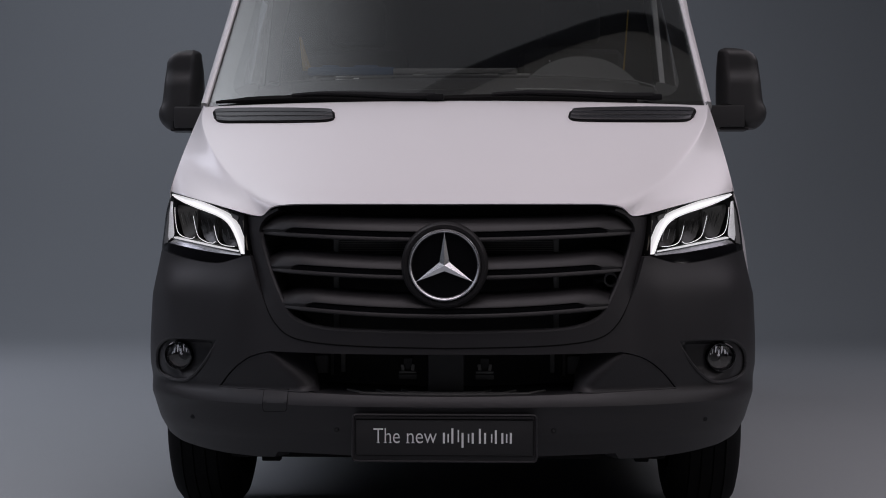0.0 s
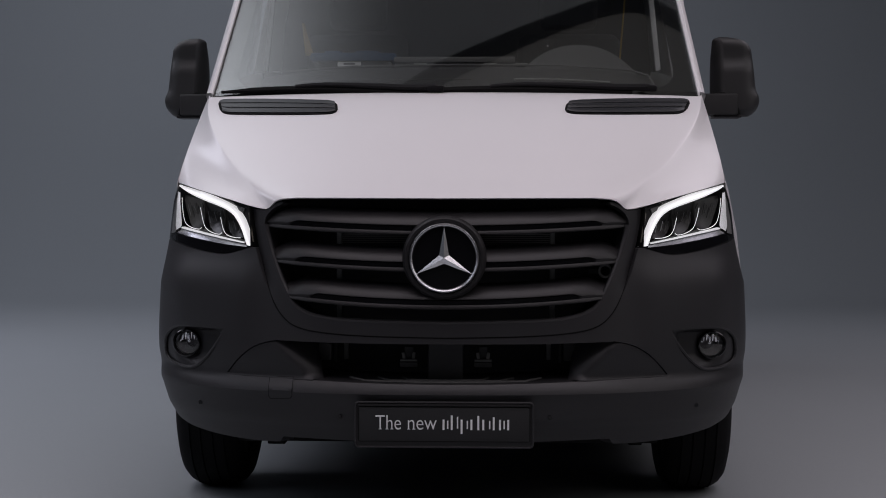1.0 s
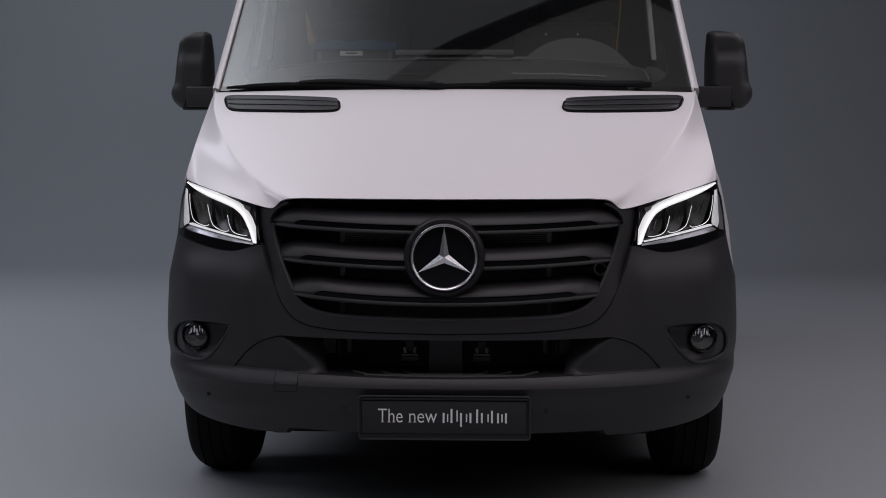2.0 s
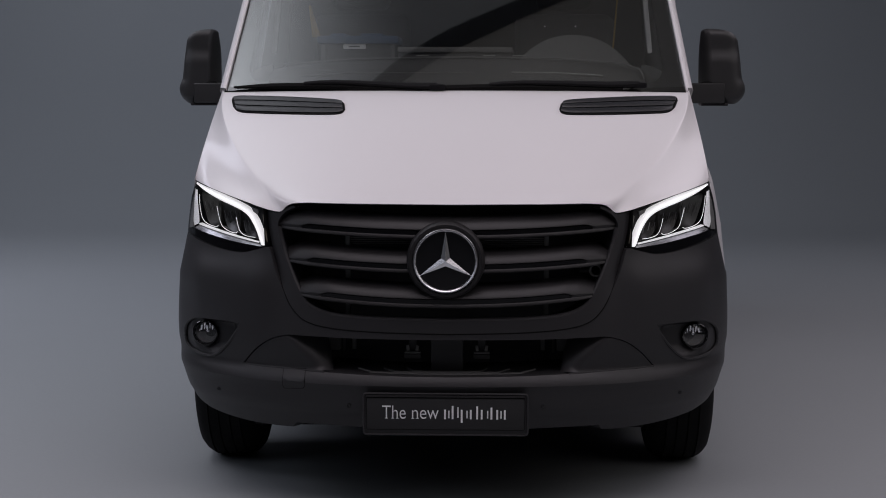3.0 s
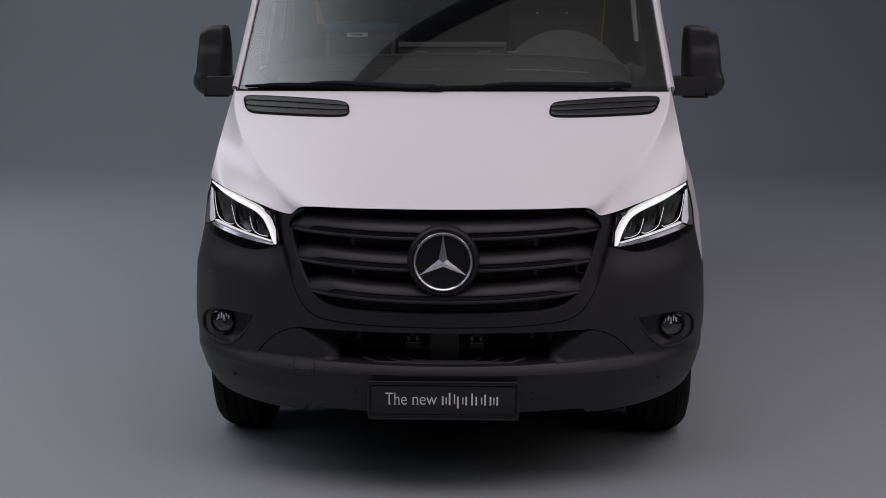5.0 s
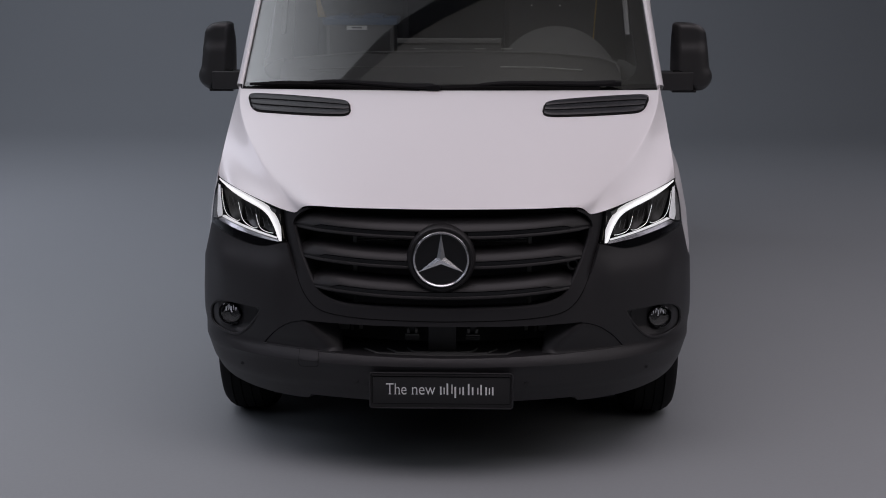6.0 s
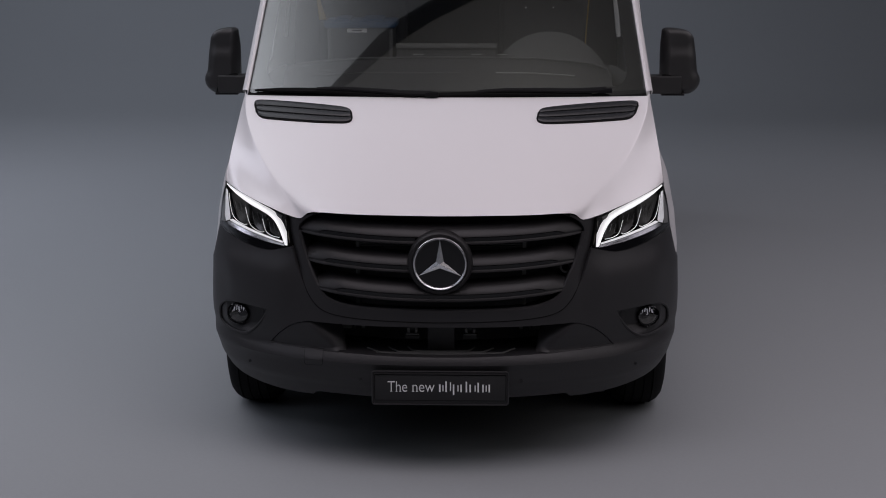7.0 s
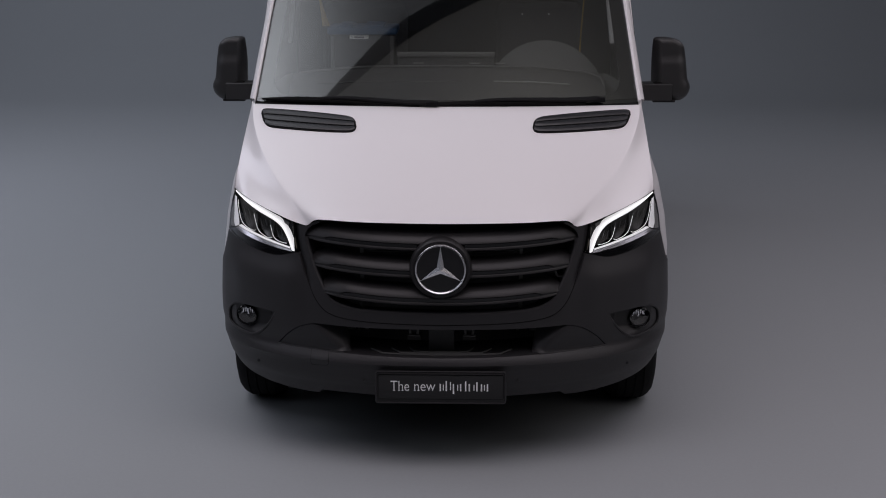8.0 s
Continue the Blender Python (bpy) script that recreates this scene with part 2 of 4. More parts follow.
def nose_panel(outline, holes=(), step=0.03, depth=0.02, d=0.0, gap=0.02, bm=None, by=None):
    """A piece of skin cut to an outline of (x, z), with holes, and with its rims turned back by depth.
    d: how far it lies behind the skin; by(x, z) may add to that."""
    loops = []
    for loop in (outline, *holes):
        pts = straight([*loop, loop[0]], gap)[:-1]
        loops.append([(turn_of(p[0], p[1]), p[1]) for p in pts])
    verts, edges = [], []
    for loop in loops:
        first = len(verts)
        verts += [Vector(p) for p in loop]
        edges += [(first + i, first + (i + 1) % len(loop)) for i in range(len(loop))]
    lo = [min(p[k] for p in loops[0]) for k in (0, 1)]
    hi = [max(p[k] for p in loops[0]) for k in (0, 1)]
    rim = [p for loop in loops for p in loop]
    rim_np = np.array(rim)
    nx, nz = int((hi[0] - lo[0]) / step) + 1, int((hi[1] - lo[1]) / step) + 1
    for i in range(nx):
        for j in range(nz):
            p = (lo[0] + (i + 0.5 + 0.13 * (j % 2)) * step, lo[1] + (j + 0.5) * step)
            if inside(p, loops[0]) and not any(inside(p, h) for h in loops[1:]) and np.min(np.sum((rim_np - p) ** 2, axis=1)) > (0.45 * step) ** 2:
                verts.append(Vector(p))
    from mathutils.geometry import delaunay_2d_cdt
    vo, eo, fo, _, _, _ = delaunay_2d_cdt(verts, edges, [], 0, 1e-6)
    bm = bm or bmesh.new()
    add = by or (lambda x, z: 0.0)
    deep = lambda p: d + add(table(WIDE, p[1]) * abs(math.sin(p[0])) ** (1 / 1.2) * math.copysign(1, p[0]), p[1])
    skin = [bm.verts.new(nose(p[0], p[1], deep(p))) for p in vo]
    faces = []
    for f in fo:
        c = sum((vo[i] for i in f), Vector((0, 0))) / len(f)
        if inside(c, loops[0]) and not any(inside(c, h) for h in loops[1:]):
            faces.append(bm.faces.new([skin[i] for i in f]))
    at = {v: p for v, p in zip(skin, vo)}
    back = {}
    for e in {e for f in faces for e in f.edges}:
        if len(e.link_faces) == 1:
            for v in e.verts:
                if v not in back:
                    back[v] = bm.verts.new(nose(at[v][0], at[v][1], deep(at[v]) + depth))
            a, b = e.verts
            bm.faces.new((a, b, back[b], back[a]))
    for v in skin:
        if not v.link_faces:
            bm.verts.remove(v)
    return bm


def flip(points, s):
    return [(x * s, z) for x, z in points]


# ---------------------------------------------------------------- studio: one seamless floor that sweeps up into the rear wall
def sweep_floor():
    rows = [(-16, 0), (-10, 0), (-5, 0), (0, 0), (4, 0), (8, 0), (11, 0)]
    rows += [(11 + 5 * math.sin(a), 5 - 5 * math.cos(a)) for a in (k * math.pi / 24 for k in range(1, 13))]
    rows += [(16, 7), (16, 9)]
    return grid(lambda u, v: Vector((-16 + 32 * u, *rows[round(v * (len(rows) - 1))])), 24, len(rows) - 1)


ground = tagged(part("ground", sweep_floor(), FLOOR, None), "grey painted seamless studio floor sweeping up into a wall", "floor", kind="structure")


def slab(name, size, at, material, label, category):
    return tagged(part(name, block(size, at, 0), material, None), label, category, kind="structure")


slab("wall_west", (0.2, 33, 9), (-16.1, 0, 4.5), WALL, "plain dark grey studio side wall", "wall")
slab("wall_east", (0.2, 33, 9), (16.1, 0, 4.5), WALL, "plain dark grey studio side wall", "wall")
slab("wall_south", (32.4, 0.2, 9), (0, -16.1, 4.5), WALL, "plain dark grey studio wall behind the set", "wall")
slab("ceiling", (32.4, 33, 0.2), (0, 0, 9.1), VOID, "unlit black studio ceiling", "ceiling")

# ---------------------------------------------------------------- the van
van = tagged(empty("van"), "white panel van with dark plastic bumper and grille, headlights lit", "van")

SEAM = [(0.628, 1.03), (0.622, 0.98), (0.606, 0.906), (0.581, 0.826), (0.552, 0.758), (0.514, 0.698), (0.468, 0.664), (0.388, 0.647), (0.249, 0.638), (0, 0.633)]
MOUTH = [(0.512, 1.048), (0.546, 1.031), (0.571, 1.003), (0.574, 0.965), (0.555, 0.896), (0.522, 0.81), (0.487, 0.742), (0.451, 0.71), (0.389, 0.69), (0.284, 0.681), (0, 0.675)]
LAMP_TOP = [(0.628, 1.038), (0.695, 1.055), (0.803, 1.086), (0.926, 1.115)]
LAMP_LOW = [(0.622, 0.908), (0.664, 0.895), (0.71, 0.885), (0.769, 0.887), (0.852, 0.901), (0.935, 0.921), (0.962, 0.93)]
VENTMOUTH = [(0, 0.613), (0.3, 0.614), (0.494, 0.617), (0.54, 0.617), (0.604, 0.598), (0.66, 0.557), (0.708, 0.502), (0.556, 0.499), (0.412, 0.495), (0.3, 0.4915), (0.15, 0.4885), (0, 0.4875)]
FOGPOCKET = [(0.711, 0.643), (0.722, 0.6485), (0.8165, 0.6505), (0.895, 0.643), (0.938, 0.615), (0.952, 0.579), (0.945, 0.535), (0.905, 0.515), (0.845, 0.511), (0.803, 0.528), (0.753, 0.578)]


def curve2(points, n=6, closed=False):
    return [(p[0], p[1]) for p in spline([(x, z, 0) for x, z in points], n, closed)]


def bumper():
    side = [(0.962, 0.926), (0.97, 0.905), (0.983, 0.85), (0.999, 0.79), (1.03, 0.77), (1.03, 0.6), (1.012, 0.40), (0.99, 0.355), (0.956, 0.327)]
    low = [(0.865, 0.303), (0.773, 0.293), (0.69, 0.287), (0.59, 0.285), (0.53, 0.287), (0.517, 0.306), (0.39, 0.305), (0.287, 0.303), (0, 0.303)]
    half = curve2(SEAM[2:])[::-1] + curve2(LAMP_LOW)[:-1] + side + low
    outline = mirrored(half)
    mouth = mirrored(curve2(VENTMOUTH[:7], 5) + VENTMOUTH[7:])
    pocket = curve2(FOGPOCKET, 5, True)
    def shoulder(x, z):
        """The corners swell below the lamps, with a shelf that faces upwards."""
        return -0.015 * ease(0.56, 0.66, abs(x)) * ease(0.97, 0.86, abs(x)) * (ease(0.52, 0.80, z) - ease(0.80, 0.90, z))
    bm = nose_panel(outline, (mouth, pocket, flip(pocket, -1)), 0.015, 0.07, by=shoulder)
    return part("bumper", bm, PLASTIC, van, "dark grey unpainted plastic bumper")


bump_ob = bumper()

for s in (1, -1):
    # blank panel beside the lower intake, curling inwards
    pan = curve2([(0.702, 0.505), (0.657, 0.5565), (0.603, 0.596), (0.54, 0.6145), (0.492, 0.6145)], 5) + [(0.46, 0.6135), (0.425, 0.56), (0.395, 0.4975), (0.556, 0.502)]
    bm = nose_panel(flip(pan, s), (), 0.007, 0.01, 0.003, gap=0.01, by=lambda x, z: 0.12 * max(0, min(1, (0.545 - 0.95 * (0.61 - z) - abs(x)) / 0.095)) ** 1.9)
    part("intake_side_panel", bm, PLASTIC, bump_ob)
    part("panel_edge_bead", tube([on_nose(x * s, z, 0.001) for x, z in ((0.705, 0.5025), (0.64, 0.501), (0.556, 0.5), (0.47, 0.497), (0.412, 0.495))], 0.0032, 8), PLASTIC, bump_ob)

# grille surround, its three blades and the round badge
def seam_roll(x, z):
    """The surround's outer edge rounds back towards the lamp."""
    near = table([(b, a) for a, b in reversed(SEAM)], z) - abs(x)
    return 0.018 * max(0, 1 - near / 0.05) ** 2 * ease(0.72, 0.86, z)


def surround():
    outer = curve2(SEAM)[::-1]
    inner = curve2(MOUTH)
    half = outer + [(0.59, 1.028), (0.57, 1.025), (0.556, 1.034), (0.54, 1.046), (0.52, 1.053)] + inner
    loop = [(-x, z) for x, z in outer[::-1][:-1]] + half + [(-x, z) for x, z in inner[::-1][1:]] + [(-0.52, 1.053), (-0.54, 1.046), (-0.556, 1.034), (-0.57, 1.025), (-0.59, 1.028)]
    return part("grille_surround", nose_panel(loop, (), 0.015, 0.09, -0.002, gap=0.012, by=seam_roll), PLASTIC, van, "dark plastic grille surround")


grille = surround()
part("top_seal", nose_panel([(-0.575, 1.03), (0.575, 1.03), (0.56, 1.07), (-0.56, 1.07)], (), 0.03, 0.02, 0.045), VOID, grille)
for s in (1, -1):
    part("seam_gap", tube([on_nose(x * s, z, seam_roll(x, z)) for x, z in curve2(SEAM)], 0.0028, 6), VOID, grille)
    part("mouth_bead", tube([on_nose(x * s, z, 0.008) for x, z in curve2(MOUTH)[16:]], 0.0105, 10), PLASTIC, grille)


def lip(x, z):
    return on_nose(x, z, -0.03 * (1 - min(1, abs(x) / 0.58) ** 4))


def blade(height, bend, reach, b):
    """Louvre with a thin lip, a recess above it that closes in a sloping notch past b, and a rounded back."""
    prof = [(0.08, 0.010), (0.01, -0.002), (0.003, -0.005), (0, -0.002), (0.001, 0.003), (0.004, 0.0075), (0.010, 0.0085), (0.010, 0.023), (0.001, 0.0255), (0.002, 0.0285), (0.010, 0.039), (0.020, 0.050), (0.034, 0.060), (0.055, 0.067), (0.085, 0.071)]

    def at(u, v):
        x = reach * (2 * u - 1)
        row = round(v * (len(prof) - 1))
        dy, dz = prof[row]
        z = height + bend * x * x
        end = ease(0.86, 1.0, abs(x) / reach)
        shut = ease(b - 0.01, b + 0.035, abs(x))
        if row >= 7:
            dz -= 0.013 * shut * (1 - (row - 7) / 8)
        if row in (6, 7):
            dy = mix(dy, 0.003, shut)
        p = lip(x, z)
        return Vector((x, p.y + dy + 0.012 * end, z + dz * (1 - 0.25 * end)))
    return grid(at, 96, len(prof) - 1)


def insert(height, bend, a, b, s):
    def at(u, v):
        x = a + (b - a) * u
        z = height + bend * x * x
        thin = 1 - 0.85 * ease(b - 0.03, b + 0.005, x)
        k = [(0.010, 0.0085), (0.004, 0.0095), (0.004, 0.0225), (0.010, 0.0235)][round(v * 3)]
        p = lip(x, z)
        return Vector((x * s, p.y + k[0], z + 0.0085 + (k[1] - 0.0085) * thin))
    return grid(at, 32, 3)


for height, bend, reach, a, b in ((0.955, 0.069, 0.585, 0.10, 0.47), (0.841, 0.082, 0.553, 0.10, 0.45), (0.727, 0.107, 0.5, 0.0, 0.40)):
    part("blade", blade(height, bend, reach, b), SATIN, grille)
    for s in (1, -1):
        part("blade_insert", insert(height, bend, a, b + 0.02, s), GLOSS, grille, "gloss black strip")

# dark cavity with cooling parts behind the openings
part("engine_bay_wall", block((1.3, 0.02, 0.62), (0, 0.34, 0.78), 0), RUBBER, grille)
for s in (1, -1):
    part("radiator_bracket", block((0.016, 0.02, 0.34), (0.335 * s, 0.125, 0.80), 0.003), DASH_PALE, grille)
for k in range(6):
    part("radiator_fin", block((0.66, 0.012, 0.0026), (0, 0.13, 0.925 + 0.0065 * k), 0), TRIM, grille)
ring_at = pose(0.502, 0.14, 0.836, 90)
part("pipe_collar", lathe([(0.020, -0.012), (0.0235, 0.0), (0.0215, 0.006), (0.016, 0.006), (0.014, -0.012)], 28, ring_at), DASH, grille, "dark round pipe collar")
part("pipe_stub", tube([(0.452, 0.18, 0.831), (0.488, 0.17, 0.834)], 0.009, 10), BAY, grille)
part("tow_block", block((0.11, 0.05, 0.16), (0, 0.15, 0.55), 0.006), BAY, bump_ob)
for s in (1, -1):
    part("intake_clip", block((0.054, 0.02, 0.006), (0.118 * s, 0.145, 0.5515), 0.002), TRIM, bump_ob)
    part("intake_clip_skirt", block((0.056, 0.012, 0.017), (0.118 * s, 0.15, 0.5385), 0.003, pose(0, 0, 0, 24)), DASH, bump_ob)
    part("intake_bracket", block((0.026, 0.02, 0.04), (0.118 * s, 0.168, 0.573), 0.003), BAY, bump_ob)
    for k in (-1, 1):
        part("intake_prong", block((0.010, 0.012, 0.020), ((0.118 + 0.016 * k) * s, 0.148, 0.5655), 0.002, pose(0, 0, 0, 0, 10 * k * s)), TRIM, bump_ob)
    part("cooler_bracket", block((0.014, 0.012, 0.06), (0.328 * s, 0.265, 0.572), 0.002), TRIM, bump_ob)
    part("cooler_bracket", block((0.008, 0.012, 0.09), (0.366 * s, 0.30, 0.574), 0.002), DASH, bump_ob)
    part("cooler_end", block((0.042, 0.03, 0.055), (0.398 * s, 0.285, 0.565), 0.005), TRIM, bump_ob)

for x0, w, z in ((-0.58, 0.06, 0.258), (0.622, 0.045, 0.262)):
    part("undertray_tab", block((w, 0.05, 0.04), (x0, 0.45, z), 0.004), VOID, bump_ob)


def ledge_z(x, y):
    """The intake's floor climbs towards the back and towards its ends."""
    return 0.4825 + 0.05 * x * x + 0.085 * y


def ledge_point(u, v):
    x = mix(-0.40, 0.40, u)
    y = on_nose(x, 0.49).y + 0.012 + 0.2 * v
    return Vector((x, y, ledge_z(x, y)))


part("intake_ledge", shell(ledge_point, 32, 6, (0, 0, -0.012)), PLASTIC, bump_ob)
# ribs use a paler plastic than the ledge, imitating highlights along them
for tip, corner, y in ((0.30, 0.245, 0.062), (0.212, 0.168, 0.078), (0.135, 0.105, 0.094)):
    turn = [(-tip, y + 0.05), (-corner - 0.012, y + 0.014), (-corner + 0.012, y + 0.003), (0, y), (corner - 0.012, y + 0.003), (corner + 0.012, y + 0.014), (tip, y + 0.05)]
    part("ledge_rib", tube(spline([(x, yy + 0.12 * x * x, ledge_z(x, yy + 0.12 * x * x) + 0.001) for x, yy in turn], 5), 0.0048, 8), DASH, bump_ob)

badge_at = pose(0, -0.016, 0.881, 91, 0, 0)
dish = part("badge_dish", lathe([(0.128, -0.075), (0.130, -0.03), (0.127, -0.012), (0.120, -0.004), (0.112, -0.004), (0.108, -0.010), (0.0, -0.010)], 72, badge_at), SATIN, van, "round black badge plate")
part("badge_face", lathe([(0.1, -0.008), (0.0, -0.008)], 64, badge_at), GLOSS, dish)
part("badge_ring", lathe([(0.096, -0.01), (0.0965, -0.002), (0.0985, 0.002), (0.1015, 0.0045), (0.1045, 0.0035), (0.1075, -0.001), (0.109, -0.01)], 72, badge_at), SOFT_CHROME, dish, "chrome ring")


def star():
    bm = bmesh.new()
    top = bm.verts.new(badge_at @ Vector((0, 0, 0.0055)))
    tips, dips = [], []
    for k in range(3):
        a = math.pi / 2 + k * math.tau / 3
        tips.append(bm.verts.new(badge_at @ Vector((0.098 * math.cos(a), 0.098 * math.sin(a), -0.003))))
        a += math.pi / 3
        dips.append(bm.verts.new(badge_at @ Vector((0.0175 * math.cos(a), 0.0175 * math.sin(a), -0.004))))
    for k in range(3):
        bm.faces.new((top, tips[k], dips[k]))
        bm.faces.new((top, dips[k], tips[(k + 1) % 3]))
    return bm


part("badge_emblem", star(), SOFT_CHROME, dish, "three-armed chrome emblem", sharp=5)


# headlights
GUIDE_TOP = [(0.926, 1.116), (0.868, 1.098), (0.80, 1.0775), (0.747, 1.0595), (0.703, 1.0415), (0.6755, 1.0215), (0.657, 0.995), (0.642, 0.963), (0.63, 0.9365), (0.622, 0.912)]
GUIDE_LOW = [(0.921, 1.098), (0.872, 1.078), (0.81, 1.0565), (0.76, 1.041), (0.72, 1.0255), (0.693, 1.0065), (0.6745, 0.981), (0.661, 0.9545), (0.6515, 0.9285), (0.646, 0.9147)]
CELLS = (
    [(0.934, 1.066), (0.922, 1.012), (0.907, 0.982), (0.880, 0.968), (0.845, 0.962), (0.832, 0.967)],
    [(0.8395, 1.034), (0.828, 0.994), (0.814, 0.9665), (0.785, 0.9515), (0.759, 0.947), (0.749, 0.952)],
    [(0.7555, 1.002), (0.745, 0.966), (0.7314, 0.947), (0.706, 0.9385), (0.678, 0.9365)],
)


def strip(one, two, profile, s, n=6):
    """A band between two edge lines of (x, z); profile of (share, depth behind the skin) across it."""
    a, b = curve2(one, n), curve2(two, n)

    def at(u, v):
        i = round(u * (len(a) - 1))
        k, d = profile[round(v * (len(profile) - 1))]
        return on_nose(mix(a[i][0], b[i][0], k) * s, mix(a[i][1], b[i][1], k), d)
    return grid(at, len(a) - 1, len(profile) - 1)


def headlight(s):
    lamp = empty("headlight", van)
    lamp["label"] = "lit LED headlight with bright curved light guide"
    rim = LAMP_TOP[:1] + curve2(LAMP_TOP)[1:] + [(0.942, 1.06), (0.954, 1.0)] + curve2(LAMP_LOW)[::-1]
    shrink = lambda pts, k: [(0.78 + (x - 0.78) * k, 0.99 + (z - 0.99) * k) for x, z in pts]
    part("housing", nose_panel(flip(rim, s), (), 0.03, 0.03, 0.06), GLOSS, lamp)
    part("housing_rim", nose_panel(flip(rim, s), (flip(shrink(rim, 0.985), s),), 0.03, 0.07, 0.0, gap=0.012), VOID, lamp)
    lens = part("lens", nose_panel(flip(rim, s), (), 0.02, 0.004, -0.001), LENS, lamp, "clear lens")
    lens.visible_shadow = False
    guide = part("light_guide", strip(GUIDE_TOP, GUIDE_LOW, [(0, 0.024), (0.05, 0.009), (0.5, 0.003), (0.95, 0.009), (1, 0.024)], s), LED, lamp, "glowing white light guide")
    inner = lambda k: [(mix(a[0], b[0], k), mix(a[1], b[1], k)) for a, b in zip(GUIDE_TOP, GUIDE_LOW)]
    part("guide_core", strip(inner(0.3), inner(0.72), [(0, 0.006), (0.3, 0.0015), (0.7, 0.0015), (1, 0.006)], s), BEAM, guide, "brightest line of the light guide")
    part("guide_tip", lathe([(0.0, 0.006), (0.005, 0.003), (0.006, -0.004)], 12, Matrix.Translation(on_nose(0.931 * s, 1.112, 0.004)) @ pose(0, 0, 0, 90, 0, 0)), CHROME, guide)
    # lower trim: a bright edge, its shine put in as glow, over a polished sloping band
    top = [(0.909, 0.969), (0.818, 0.953), (0.735, 0.9375), (0.655, 0.923)]
    ledge = [(0.912, 0.963), (0.818, 0.9475), (0.735, 0.9325), (0.653, 0.919)]
    bottom = [(0.93, 0.948), (0.816, 0.930), (0.735, 0.9175), (0.643, 0.9085)]
    low = part("lower_trim", strip(top, ledge, [(0, 0.022), (0.15, 0.011), (0.85, 0.010), (1, 0.014)], s), LOWER_GLOW, lamp, "pale lower trim, its shine put in as glow")
    part("polished_ledge", strip(ledge, bottom, [(0, 0.014), (0.25, 0.016), (0.6, 0.011), (1, 0.007)], s), POLISHED, low, "polished sloping ledge")
    cover = curve2(LAMP_LOW)[:-1] + [(0.952, 0.938), (0.93, 0.947), (0.816, 0.929), (0.735, 0.9165), (0.643, 0.908)]
    part("lower_cover", nose_panel(flip(cover, s), (), 0.02, 0.006, 0.006), GLOSS, lamp, "gloss black lower cover")
    # outer trim: a faint glow stands in for its reflected light
    part("outer_trim", strip([(0.932, 1.088), (0.9335, 1.045), (0.936, 1.01), (0.938, 0.975), (0.93, 0.954)], [(0.922, 1.084), (0.914, 1.04), (0.9085, 1.008), (0.904, 0.978), (0.909, 0.966)], [(0, 0.007), (0.2, 0.0035), (0.8, 0.0035), (1, 0.007)], s), OUTER_GLOW, lamp, "pale outer trim, its shine put in as glow")
    part("outer_reflector", strip([(0.939, 1.078), (0.946, 1.04), (0.951, 1.0), (0.954, 0.965), (0.956, 0.945)], [(0.933, 1.08), (0.935, 1.04), (0.938, 1.0), (0.939, 0.968), (0.938, 0.95)], [(0, 0.003), (0.5, 0.006), (1, 0.008)], s), TRIM, lamp, "grey outer reflector strip")
    # dark corner piece next to the grille and the tinted edge of the lens
    part("inner_corner", nose_panel(flip([(0.63, 1.028), (0.665, 1.042), (0.70, 1.05), (0.672, 1.026), (0.652, 0.998), (0.636, 0.962), (0.629, 0.945)], s), (), 0.02, 0.01, 0.014), SATIN, lamp)
    part("corner_clip", nose_panel(flip([(0.655, 1.031), (0.684, 1.041), (0.676, 1.026), (0.66, 1.016)], s), (), 0.02, 0.004, 0.009), TRIM, lamp)
    part("lens_edge", strip([(0.6275, 1.022), (0.6265, 0.99), (0.622, 0.955), (0.617, 0.925)], [(0.6375, 1.016), (0.6335, 0.99), (0.627, 0.955), (0.619, 0.925)], [(0, 0.006), (0.5, 0.002), (1, 0.006)], s), LENSEDGE, lamp, "olive tinted lens edge")
    for line, z1 in zip(CELLS, (1.075, 1.052, 1.022)):
        wall = curve2(line, 5)
        inside_x = line[-1][0]
        bowl = wall + [(inside_x - 0.004, z1 - 0.055), (inside_x - 0.002, z1 - 0.02), (line[0][0] - 0.004, z1)]
        mid_x, mid_z = (line[0][0] + inside_x) / 2, 0.5 * (z1 + line[3][1])
        deep = lambda x, z: 0.022 * max(0, 1 - ((abs(x) - mid_x) / 0.05) ** 2) * max(0, 1 - ((z - mid_z) / 0.055) ** 2)
        mod = part("lamp_module", nose_panel(flip(bowl, s), (), 0.009, 0.03, 0.03, by=deep), BOWL, lamp, "dark reflector module")
        part("bright_edge", tube([on_nose(x * s, z, 0.022) for x, z in wall], 0.0011, 6), EDGE_LED, mod, "thin bright edge")
        for k in range(8):
            xx = mix(inside_x + 0.010, line[1][0] - 0.012, k / 7)
            zt = z1 - 0.026 - 0.005 * (k % 3)
            part("fin", tube([on_nose(xx * s, zt, 0.031), on_nose((xx - 0.001) * s, zt - 0.03 - 0.008 * (k % 2), 0.040)], 0.0009, 5), REFLECTOR if k % 3 == 1 else SATIN, mod)


for s in (1, -1):
    headlight(s)


